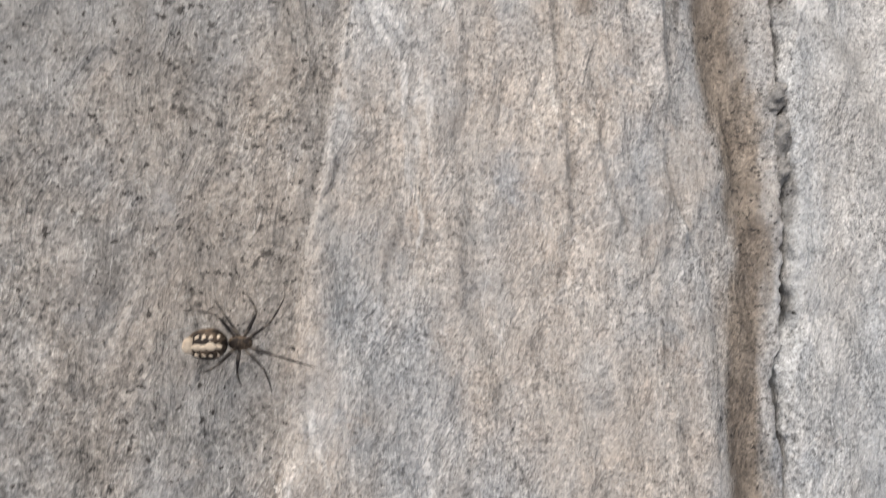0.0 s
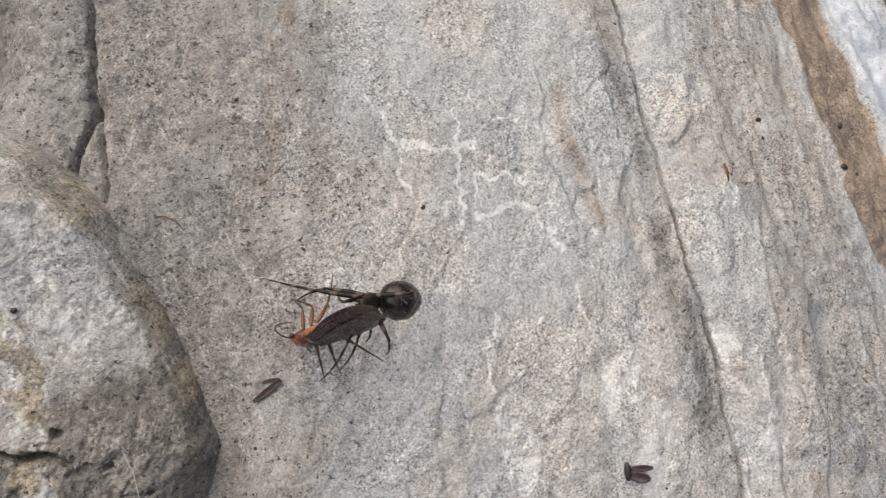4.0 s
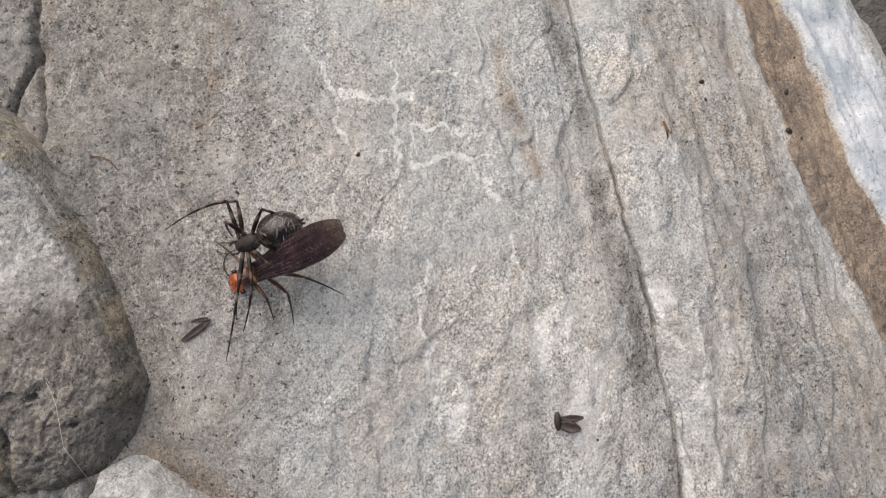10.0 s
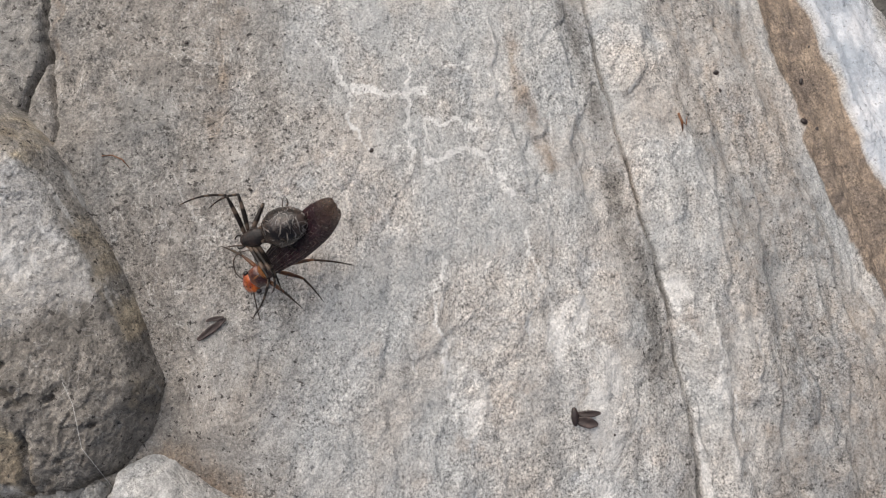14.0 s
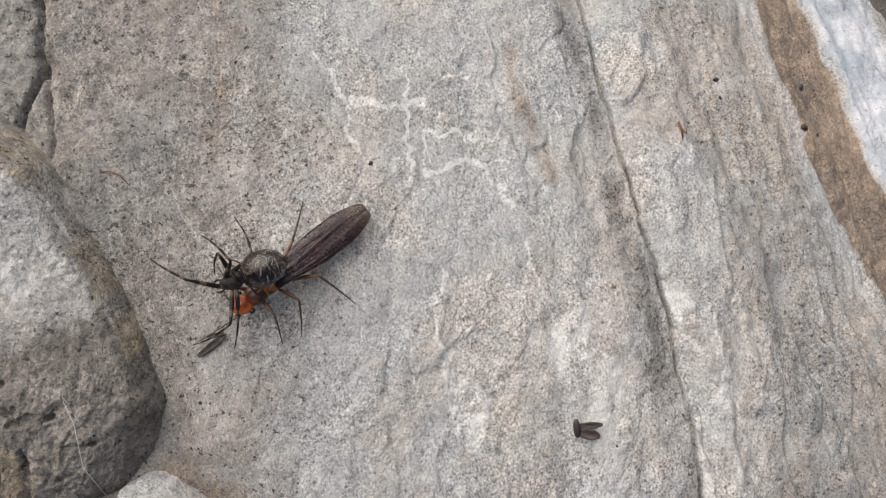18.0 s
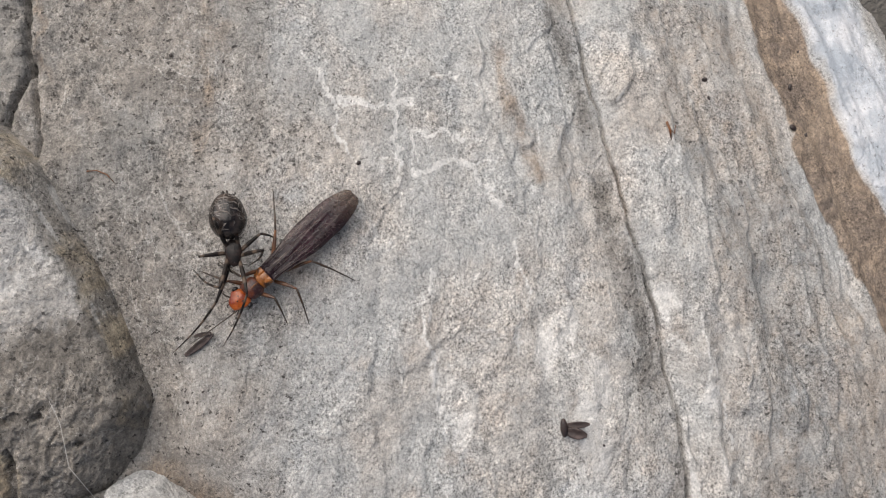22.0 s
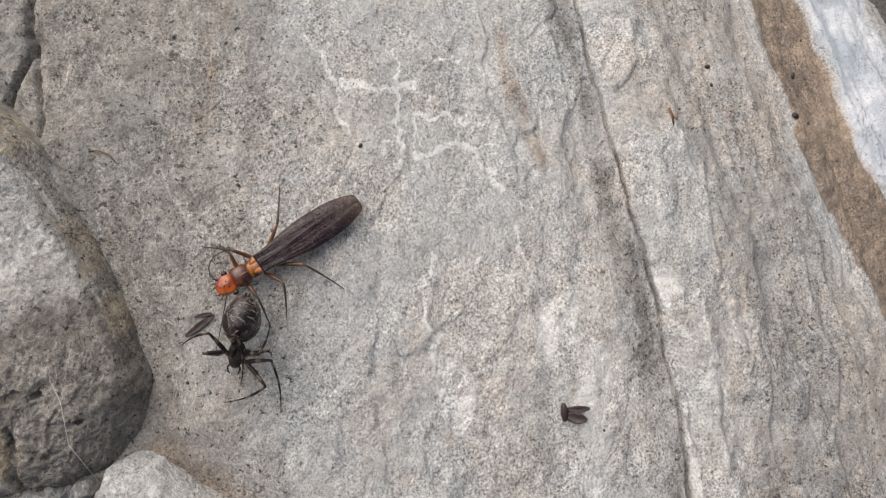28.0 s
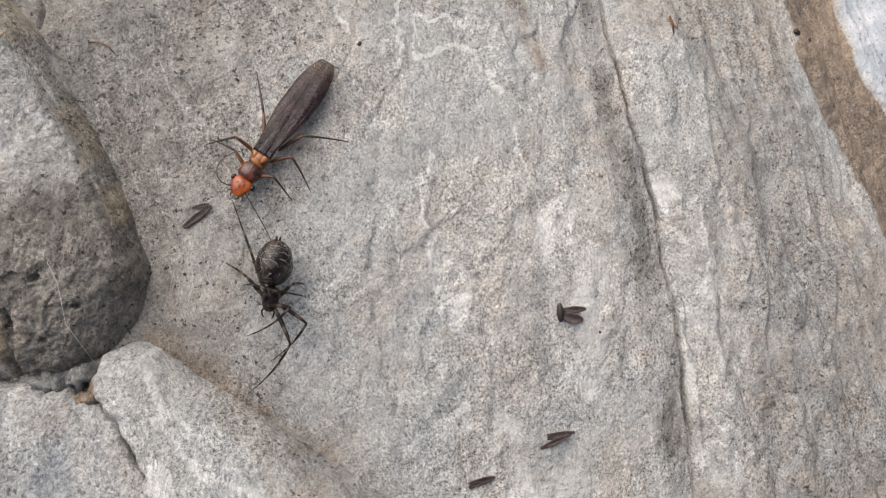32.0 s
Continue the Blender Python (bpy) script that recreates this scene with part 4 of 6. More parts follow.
wing_mat = wing_material("smoky_wing_membrane", (0.026, 0.01, 0.0135), (0.14, 0.09, 0.062))
# pale spots in the vein colour stand for glints off the wing
vein_mat = shell_material("dark_wing_vein", (0.03, 0.016, 0.012), (0.2, 0.15, 0.125), 700, 0.25, 0.9, 0.5)
scrap_mat = shell_material("dry_wing_scrap", (0.05, 0.037, 0.034), (0.15, 0.11, 0.1), 520, 0.42, 0.8, 0.0, 0.35)
cream = shell_material("cream_spider_marking", (0.66, 0.55, 0.42), (0.5, 0.38, 0.27), 1500, 0.6, 0.6, 0.0)
little_brown = shell_material("mottled_little_spider_shell", (0.02, 0.014, 0.011), (0.22, 0.16, 0.11), 1100, 0.5, 0.8, 0.0, 0.25)
zebra = banded_material("ringed_grey_spider_leg", (0.035, 0.03, 0.028), (0.2, 0.17, 0.14), 2.4, 0.6)
silk_mat = shell_material("spider_silk", (0.5, 0.49, 0.47), (0.36, 0.35, 0.33), 500, 0.4, 0.3, 0.0)


# ---- the spiders ----
def leg_meshes(prefix, thigh, shank, r, m_up, m_low, bow):
    v, f = tube([(0, 0, 0), (0.08 * thigh, 0, 0.02), (0.4 * thigh, 0, 0.12), (0.75 * thigh, 0, 0.1), (0.92 * thigh, 0, 0.04), (thigh, 0, 0)],
                [r * 0.8, r * 1.25, r * 1.5, r * 1.2, r * 0.85, r * 0.8], 8)
    up = mesh_of(prefix + "_leg", v, f, m_up)
    rows, radii = [], []
    for i in range(10):
        t = i / 9
        rows.append((shank * t, 0, bow * math.sin(math.pi * t ** 0.9)))
        radii.append(r * (0.82 - 0.5 * t + 0.12 * math.sin(math.pi * min(1, 2 * t))))
    radii[-1] *= 0.6
    v, f = tube(rows, radii, 7)
    return up, mesh_of(prefix + "_shin", v, f, m_low)


SPIDER_HIPS = ((1.3, 0.75), (0.65, 1.05), (-0.1, 1.1), (-0.8, 0.9))
SPIDER_LIMBS = ((6.6, 12.0), (5.8, 9.6), (4.2, 6.0), (6.0, 10.4))


def build_spider(label, body_mat, belly_mat, leg_mat, mark_mat, k, marks):
    """A long-legged spider facing x, its origin in the fore body; k: its size. Returns it and its legs, right side first."""
    ob = new("spider")
    ob.empty_display_size = 0.002
    tagged(ob, label, "spider", "spiders")
    v, f = lathe([(x * k, r * k, l * k) for x, r, l in [(-2.1, 0.4, 0), (-1.7, 1.0, 0.05), (-0.9, 1.4, 0.1), (0, 1.46, 0.12), (0.8, 1.2, 0.15), (1.4, 0.98, 0.2), (1.85, 0.8, 0.22), (2.15, 0.45, 0.2)]],
                 20, 1.0, 0.6, 0.14, 3)
    part("cephalothorax", mesh_of("cephalothorax", v, f, body_mat), ob)
    v, f = tube([(-1.7 * k, 0, 0), (-2.3 * k, 0, 0.3 * k), (-2.8 * k, 0, 0.5 * k)], [0.3 * k, 0.25 * k, 0.4 * k], 8)
    part("waist", mesh_of("waist", v, f, body_mat), ob)
    v, f = lathe(egg(-2.1 * k, -9.5 * k, 2.95 * k, 22, -0.2, 0.7 * k), 30, 1.0, 0.92, 0.05, 9)
    belly = part("abdomen", mesh_of("abdomen", v, f, belly_mat), ob, "rounded dark abdomen with pale squiggles" if marks == "lines" else "cream and black patterned abdomen")

    def on_back(x, y):
        """A place on the abdomen's back."""
        t = (x + 2.1) / -7.4
        a = math.acos(max(-1, min(1, 1 - 2 * t)))
        r = 2.95 * math.sin(a) * (1 - 0.2 * (t - 0.5))
        return (x * k, y * k, (0.7 + 0.92 * math.sqrt(max(r * r - y * y, 0.01))) * k)

    if marks == "lines":
        lines = ([(-8.7, -1.6), (-8.5, -0.6), (-8.6, 0.5), (-8.3, 1.6)], [(-3.3, -1.3), (-3.6, -0.4), (-3.5, 0.5)], [(-6.8, 1.2), (-6.5, 2.0), (-6.0, 2.5)], [(-8.3, -0.9), (-8.0, 0), (-8.3, 0.9)], [(-5.9, -2.1), (-6.3, -1.1), (-6.4, 0), (-6.0, 0.9), (-5.2, 1.4)], [(-5.2, 1.4), (-4.4, 1.5), (-3.9, 1.2)],
                 [(-7.6, -1.3), (-7.3, -0.4), (-7.5, 0.5), (-7.2, 1.4)], [(-4.1, -1.6), (-4.8, -1.1), (-5.4, -1.5)], [(-3.6, -0.5), (-4.3, 0.1), (-4.6, 0.6)])
        for line in lines:
            v, f = tube([on_back(*p) for p in line], [0.04 * k, *[0.16 * k] * (len(line) - 2), 0.04 * k], 6, 0.5)
            part("marking", mesh_of("marking", v, f, mark_mat), belly, "pale curved line")
    else:
        for x, s in ((-8.4, 1.45), (-7.0, 1.1), (-5.9, 0.95), (-4.8, 1.1), (-3.7, 0.9)):
            v, f = [], []
            px, py, pz = on_back(x, 0)
            vv, ff = lathe(egg(-s * k, s * k, s * (1.0 if x < -8 else 0.62) * k, 9), 12, 1.0, 0.3, 0.7, x)
            part("marking", mesh_of("marking", vv, ff, mark_mat), belly, "cream spot", mm(px, py, pz - 0.05 * k, 0, 25 if x < -7 else 0, 0))
        for x in (-7.2, -6.0, -4.8, -3.6):
            for side in (-1, 1):
                px, py, pz = on_back(x, side * 1.65)
                vv, ff = lathe(egg(-0.5 * k, 0.45 * k, (0.34 + 0.14 * math.sin(x * 5 + side)) * k, 7), 9, 1.0, 0.4, 0.8, x + side)
                part("marking", mesh_of("marking", vv, ff, mark_mat), belly, "cream spot", mm(px, py, pz, side * -45, 0, 30 * side))
    for side in (-1, 1):
        v, f = tube([(-9.3 * k, 0.25 * side * k, 0.4 * k), (-9.75 * k, 0.3 * side * k, 0.4 * k), (-10.0 * k, 0.34 * side * k, 0.45 * k)], [0.22 * k, 0.18 * k, 0.08 * k], 7)
        part("spinneret", mesh_of("spinneret", v, f, body_mat), belly)
        v, f = tube([(1.5 * k, 0.28 * side * k, 0.1 * k), (1.95 * k, 0.3 * side * k, -0.3 * k), (2.05 * k, 0.22 * side * k, -0.8 * k)], [0.3 * k, 0.3 * k, 0.1 * k], 8)
        part("jaw", mesh_of("jaw", v, f, body_mat), ob)
        v, f = tube([(1.4 * k, 0.6 * side * k, 0), (2.2 * k, 1.0 * side * k, 0.35 * k), (2.9 * k, 0.85 * side * k, 0.1 * k), (3.3 * k, 0.6 * side * k, -0.3 * k)],
                    [0.14 * k, 0.15 * k, 0.13 * k, 0.08 * k], 7)
        part("palp", mesh_of("palp", v, f, leg_mat), ob)
        for ex, ey, ez in ((1.75, 0.14, 0.62), (1.72, 0.34, 0.55), (1.55, 0.2, 0.72)):
            v, f = lathe(egg(-0.09 * k, 0.09 * k, 0.09 * k, 6), 8)
            part("eye", mesh_of("eye", v, f, black), ob, at=mm(ex * k, ey * side * k, ez * k))
    legs = []
    kinds = [leg_meshes("spider", a * k, b * k, 0.25 * k, leg_mat, leg_mat, 0.055 * b * k) for a, b in SPIDER_LIMBS]
    for side in (-1, 1):
        for i in range(4):
            up = part("leg", kinds[i][0], ob)
            low = part("shin", kinds[i][1], up)
            legs.append((up, low, Vector((SPIDER_HIPS[i][0] * k, SPIDER_HIPS[i][1] * side * k, -0.1 * k)), SPIDER_LIMBS[i][0] * k, SPIDER_LIMBS[i][1] * k))
    return ob, legs


# ---- the stonefly ----
FLY_HIPS = ((2.2, 0.85), (-0.5, 1.15), (-2.5, 1.2))
FLY_LIMBS = ((3.0, 4.8), (3.5, 5.6), (4.0, 6.8))


def wing_half(s):
    """Width of a folded wing from its fold line, s from base to tip: widest past the middle, with a round tip."""
    return (1.35 + 1.0 * float(smooth(0.0, 0.5, np.float64(s)))) * math.sqrt(max(1 - max(0, (s - 0.66) / 0.34) ** 2.1, 0.0))


def build_wing(ob, side, lift):
    verts, faces = [], []
    n, m = 56, 12
    for i in range(n + 1):
        s = math.sin(0.5 * math.pi * i / n)
        for j in range(m + 1):
            t = j / m
            y = -0.75 * min(1, 2 * s) * math.sqrt(max(1 - max(0, (s - 0.8) / 0.2) ** 2, 0)) + (wing_half(s) + 0.75 * min(1, 2 * s)) * t
            z = 1.25 + lift - 0.075 * y * y - 0.4 * s + 0.05 * math.sin(9 * t + 3 * s) + 0.03 * math.sin(23 * t + 11 * s)
            verts.append((-0.5 - 16.2 * s, y * side, z))
    w = m + 1
    for i in range(n):
        for j in range(m):
            q = (i * w + j, i * w + j + 1, (i + 1) * w + j + 1, (i + 1) * w + j)
            faces.append(q if side < 0 else q[::-1])
    me = mesh_of("wing", verts, faces, wing_mat)
    wing = part("wing", me, ob, "folded smoky brown wing with dark veins")
    mod = wing.modifiers.new("thickness", "SOLIDIFY")
    mod.thickness, mod.offset = 0.00008, 0
    at = lambda s, t: Vector(verts[int(round(n * math.asin(s) / (0.5 * math.pi))) * w + int(round(t * m))]) + Vector((0, 0, 0.03))
    for t, a, b in ((0.12, 0.05, 0.78), (0.33, 0.05, 0.88), (0.5, 0.3, 0.93), (0.67, 0.05, 0.95), (0.84, 0.05, 0.9), (1.0, 0.02, 0.86)):
        pts = [at(a + (b - a) * i / 12, t) for i in range(13)]
        v, f = tube(pts, [0.05 - 0.042 * i / 12 for i in range(13)], 5)
        part("vein", mesh_of("vein", v, f, vein_mat), wing)
    for s in [0.22 + 0.035 * i for i in range(17)]:
        v, f = tube([at(s, 0.67), at(s + 0.012, 0.84)], [0.035, 0.035], 5)
        part("vein", mesh_of("vein", v, f, vein_mat), wing)
    for s in [0.3 + 0.05 * i for i in range(11)]:
        v, f = tube([at(s, 0.33), at(s + 0.02, 0.5)], [0.035, 0.035], 5)
        part("vein", mesh_of("vein", v, f, vein_mat), wing)
    return wing


def build_stonefly():
    ob = new("stonefly")
    ob.empty_display_size = 0.002
    tagged(ob, "orange-headed stonefly with long dark folded wings", "insect")
    # head: broad flat shield
    v, f = lathe([(6.0, 0.3, -0.2), (5.85, 0.75, -0.15), (5.5, 1.0, -0.05), (5.0, 1.2, 0.02), (4.5, 1.42, 0.08), (4.0, 1.5, 0.1), (3.6, 1.35, 0.06), (3.35, 1.05, 0.02), (3.2, 0.6, 0)], 24, 1.0, 0.46, 0.2, 5)
    head = part("head", mesh_of("head", v, f, orange), ob, "glossy orange head")
    for side in (-1, 1):
        v, f = lathe(egg(-0.42, 0.42, 0.36, 10), 12)
        part("eye", mesh_of("eye", v, f, black), head, "black bulging eye", mm(3.95, 1.48 * side, 0.15, 0, 0, 15 * side))
        v, f = tube([(5.5, 0.4 * side, -0.2), (6.1, 0.6 * side, -0.15), (6.4, 0.4 * side, -0.3)], [0.13, 0.11, 0.05], 6)
        part("mouthpart", mesh_of("mouthpart", v, f, dusk), head)
        v, f = tube([(5.4, 0.8 * side, -0.25), (5.9, 1.15 * side, -0.1), (6.3, 1.2 * side, -0.35)], [0.09, 0.08, 0.04], 6)
        part("palp", mesh_of("palp", v, f, soot), head)
        v, f = lathe(egg(-0.12, 0.12, 0.12, 6), 8, 1, 0.6)
        part("simple_eye", mesh_of("simple_eye", v, f, black), head, at=mm(4.25, 0.42 * side, 0.7))
    v, f = lathe(egg(-0.12, 0.12, 0.12, 6), 8, 1, 0.6)
    part("simple_eye", mesh_of("simple_eye", v, f, black), head, at=mm(4.8, 0, 0.66))
    # one antenna stretched out to the side and ahead, the other curled back
    rows = [(4.8 * t, 7.4 * t - 0.8 * t * t, -1.0 * t + 0.5 * math.sin(3 * t)) for t in [i / 14 for i in range(15)]]
    v, f = tube(rows, [0.11 - 0.07 * i / 14 for i in range(15)], 6)
    feeler = part("antenna", mesh_of("antenna", v, f, soot), head, "long thread-like antenna", mm(5.0, 0.9, 0))
    rows = [(5.0, -0.9, 0.0), (5.4, -1.6, 0.1), (5.5, -2.4, 0.15), (5.2, -3.2, 0.1), (4.5, -3.9, 0.05), (3.5, -4.2, 0), (2.4, -4.1, -0.1), (1.3, -3.6, -0.2), (0.5, -2.9, -0.3)]
    v, f = tube(rows, [0.12, 0.11, 0.1, 0.1, 0.09, 0.08, 0.07, 0.06, 0.04], 6)
    part("antenna", mesh_of("antenna", v, f, soot), head, "antenna curled backwards")
    v, f = lathe([(3.4, 0.9, 0.02), (3.3, 1.2, 0.08), (3.0, 1.42, 0.15), (2.4, 1.55, 0.2), (1.7, 1.5, 0.18), (1.25, 1.28, 0.12), (1.0, 0.95, 0.1)], 22, 1.0, 0.66, 0.14, 7)
    part("pronotum", mesh_of("pronotum", v, f, maroon), ob, "dark maroon shield with rough surface")
    v, f = lathe([(1.15, 1.05, 0.05), (0.9, 1.22, 0.1), (0.1, 1.3, 0.15), (-0.6, 1.3, 0.15), (-1.6, 1.2, 0.1), (-2.6, 1.1, 0), (-3.2, 0.8, 0)], 18, 1.0, 0.78, 0.1, 8)
    part("thorax", mesh_of("thorax", v, f, amber), ob, "amber and brown thorax")
    for side in (-1, 1):
        v, f = lathe(egg(-1.0, 0.9, 0.6, 12), 14, 0.85, 0.6, 0.6, 12 + side)
        part("wing_base", mesh_of("wing_base", v, f, amber), ob, "amber hump at the wing root", mm(-0.3, 0.72 * side, 0.85, 0, 0, -14 * side))
    v, f = tube([(3.2, 0, 0.98), (2.4, 0, 1.12), (1.6, 0, 1.08), (1.1, 0, 0.95)], [0.08, 0.16, 0.15, 0.08], 7, 0.6)
    part("midline", mesh_of("midline", v, f, rust), ob, "reddish line along the shield")
    prof = []
    for i in range(9):
        x = -2.8 - 1.05 * i
        r = 1.05 - 0.055 * i
        prof += [(x, r * 0.92, -0.1), (x - 0.5, r, -0.1), (x - 0.95, r * 0.96, -0.1)]
    prof.append((-12.6, 0.3, -0.1))
    v, f = lathe(prof, 16, 1.0, 0.72)
    part("abdomen", mesh_of("abdomen", v, f, amber), ob, "amber and dark ringed abdomen under the wings")
    for side in (-1, 1):
        v, f = tube([(-12.3, 0.35 * side, -0.1), (-13.4, 0.7 * side, 0.0), (-14.8, 1.0 * side, -0.1)], [0.12, 0.09, 0.03], 6)
        part("tail_bristle", mesh_of("tail_bristle", v, f, soot), ob)
    build_wing(ob, -1, 0.0)
    build_wing(ob, 1, 0.16)
    kinds = [leg_meshes("stonefly", a, b, 0.2, rust, soot, 0.02 * b) for a, b in FLY_LIMBS]
    legs = []
    for side in (-1, 1):
        for i in range(3):
            up = part("leg", kinds[i][0], ob)
            low = part("shin", kinds[i][1], up)
            legs.append((up, low, Vector((FLY_HIPS[i][0], FLY_HIPS[i][1] * side, -0.55)), *FLY_LIMBS[i]))
    return ob, legs, feeler


# ---- how limbs reach ----
def facing(origin, ahead, up=(0, 0, 1)):
    """A pose in millimetres at origin, its x axis ahead and its z axis upwards."""
    x = Vector(ahead).normalized()
    y = Vector(up).cross(x).normalized()
    m = Matrix((x, y, x.cross(y))).transposed().to_4x4()
    m.translation = Vector(origin)
    return m


def reach(body, leg, foot, knee):
    """The poses of thigh and shin, in their parents' space, that bring the leg's end to foot, bent towards knee."""
    up, low, hip, a, b = leg
    inv = body.inverted()
    foot, knee = inv @ Vector(foot) - hip, inv @ Vector(knee) - hip
    d = max(min(foot.length, a + b - 0.1), abs(a - b) + 0.3)
    u = foot.normalized()
    w = knee - u * knee.dot(u)
    if w.length < 0.3:
        w = w + Vector((0, 0, 1)) - u * u.z
    w.normalize()
    x = (a * a - b * b + d * d) / (2 * d)
    h = math.sqrt(max(a * a - x * x, 0.0))
    bend = u * x + w * h
    end = u * d
    n = u.cross(w).normalized()

    def turned(origin, ahead):
        e = ahead.normalized()
        m = Matrix((e, -n, e.cross(-n))).transposed().to_4x4()
        m.translation = origin
        return m

    thigh = turned(hip, bend)
    shin = thigh.inverted() @ turned(hip + bend, end - bend)
    for m in (thigh, shin):
        m.translation = m.translation * MM
    return thigh, shin


stonefly, fly_legs, feeler = build_stonefly()
spider, spider_legs = build_spider("dark brown spider with ringed legs grappling the stonefly", spider_brown, abdomen_mat, spider_leg, pale_mark, 0.84, "lines")


def little_spider():
    ob, legs = build_spider("small cream and black patterned spider on the low rock", little_brown, little_brown, zebra, cream, 0.5, "spots")
    tagged(ob, group="")
    body = facing((-73.4, -136.8, 53.6), (1, 0.1, -0.2))
    feet = (((-66.9, -139.3, 49.4), (-69.7, -137.7, 53.3)), ((-70.6, -142.0, 51.0), (-70.3, -140.0, 53.6)), ((-73.5, -141.5, 51.2), (-73.5, -139.5, 53.6)), ((-77.5, -140.5, 52.3), (-75.5, -139.0, 54.2)),
            ((-70.8, -132.8, 49.2), (-69.6, -132.4, 52.2)), ((-74.7, -132.6, 50.3), (-73.1, -132.5, 52.4)), ((-77.0, -133.5, 51.3), (-75.0, -134.5, 53.6)), ((-79.5, -134.8, 52.1), (-76.0, -134.9, 54.0)))
    for leg, (foot, knee) in zip(legs, feet):
        thigh, shin = reach(body, leg, foot, knee)
        leg[0].matrix_basis, leg[1].matrix_basis = thigh, shin
    body.translation = body.translation * MM
    ob.matrix_basis = body


little_spider()


# ---- litter on the rocks ----
def top_of(x, y):
    """Height of the slab at a place."""
    return float(slab_height(np.array([[x]], float), np.array([[y]], float))[0, 0])


def boulder_top(x, y):
    return float(boulder_height(np.array([[x]], float), np.array([[y]], float))[0][0, 0])


def blade(length, wide, curl, lift, seed):
    """A dry wing or leaf scrap lying along x."""
    verts, faces = [], []
    n, m = 14, 5
    for i in range(n + 1):
        s = i / n
        half = wide * 0.5 * (math.sin(math.pi * (0.06 + 0.9 * s)) ** 0.7)
        for j in range(m + 1):
            t = 2 * j / m - 1
            verts.append((length * (s - 0.5), half * t + curl * (s - 0.5) ** 2 * length, lift * s + 0.25 * abs(t) * half + 0.12 * noise.noise(Vector((s * 4, t * 2, seed)))))
    w = m + 1
    for i in range(n):
        for j in range(m):
            faces.append((i * w + j, (i + 1) * w + j, (i + 1) * w + j + 1, i * w + j + 1))
    return verts, faces


def scrap(name, label, category, x, y, z, turn, pieces):
    ob = new(name)
    ob.empty_display_size = 0.001
    tagged(ob, label, category, "insect scraps")
    ob.matrix_basis = mm(x, y, z, 0, 0, turn)
    for i, (length, wide, curl, lift, dx, dy, rz, m) in enumerate(pieces):
        v, f = blade(length, wide, curl, lift, x + i)
        p = part("wing", mesh_of("wing_scrap", v, f, m), ob, at=mm(dx, dy, 0.22 + 0.18 * i, 0, 0, rz))
        mod = p.modifiers.new("thickness", "SOLIDIFY")
        mod.thickness = 0.0001
    return ob


scrap("wing_scrap", "torn dark wing pair lying on the slab", "insect wing", -34.0, -9.6, top_of(-34, -9.6), 35,
      [(5.0, 1.0, 0.01, 0.3, -0.4, -0.3, 2, scrap_mat), (2.6, 0.55, -0.06, 0.4, 0.9, 0.6, -24, scrap_mat)])
scrap("wing_scrap", "thin grey wing pair lying on the slab", "insect wing", 16.0, -41.6, top_of(16, -41.6), 8,
      [(5.6, 0.9, -0.03, 0.2, 0, 0.35, 4, scrap_mat), (5.0, 0.8, 0.03, 0.3, -0.2, -0.5, 18, scrap_mat)])
scrap("wing_scrap", "narrow dark scrap lying on the slab", "insect wing", 5.1, -47.4, top_of(5.1, -47.4), 18,
      [(4.3, 1.0, 0.02, 0.2, 0, 0, 0, dusk), (2.4, 0.7, -0.05, 0.3, -0.8, -0.1, 10, scrap_mat)])
fly = scrap("fly_remains", "small dead fly with two spread brown wings", "insect", 17.6, -23.8, top_of(17.6, -23.8), 0,
            [(3.4, 1.0, 0.0, 0.5, 1.0, 0.6, 4, scrap_mat), (3.2, 1.6, 0.0, 0.4, 0.7, -0.6, -12, scrap_mat)])
v, f = lathe(egg(-1.4, 1.4, 0.55, 12), 12, 1, 0.9, 0.1, 2)
part("body", mesh_of("fly_body", v, f, dusk), fly, "dark shrivelled body", mm(-1.0, 0.2, 0.5, 0, 0, 95))
scrap("insect_scrap", "dark curled insect scrap on the boulder", "insect scrap", -82.5, 13.2, boulder_top(-82.5, 13.2), 12,
      [(4.4, 1.3, 0.03, 0.3, -0.8, 0, 0, dusk), (3.4, 0.5, 0.0, 0.2, 1.6, 0.3, 8, dusk)])


def leg_bits(name, label, x, y, z, turn, sticks):
    ob = new(name)
    ob.empty_display_size = 0.001
    tagged(ob, label, "insect leg", "insect scraps")
    ob.matrix_basis = mm(x, y, z, 0, 0, turn)
    for pts, r in sticks:
        v, f = tube(pts, [r] * (len(pts) - 1) + [r * 0.4], 6)
        part("joint", mesh_of("joint", v, f, rust), ob)


leg_bits("insect_fragment", "reddish broken insect leg on the boulder", -77.2, 0.1, boulder_top(-77.2, 0.1) + 0.15, 0,
         [([(0.2, 2.2, 0.1), (0, 0.6, 0.2), (-0.1, -0.2, 0.1)], 0.3), ([(-0.1, -0.2, 0.1), (-0.6, -1.2, 0.2), (0.2, -2.6, 0)], 0.2)])
leg_bits("insect_fragment", "thin reddish insect leg on the boulder", -93.5, -5.2, boulder_top(-93.5, -5.2) + 0.15, 0,
         [([(-1.0, 1.8, 0.1), (-0.2, 0.3, 0.2), (0.6, -0.9, 0.1), (1.2, -2.2, 0)], 0.16)])
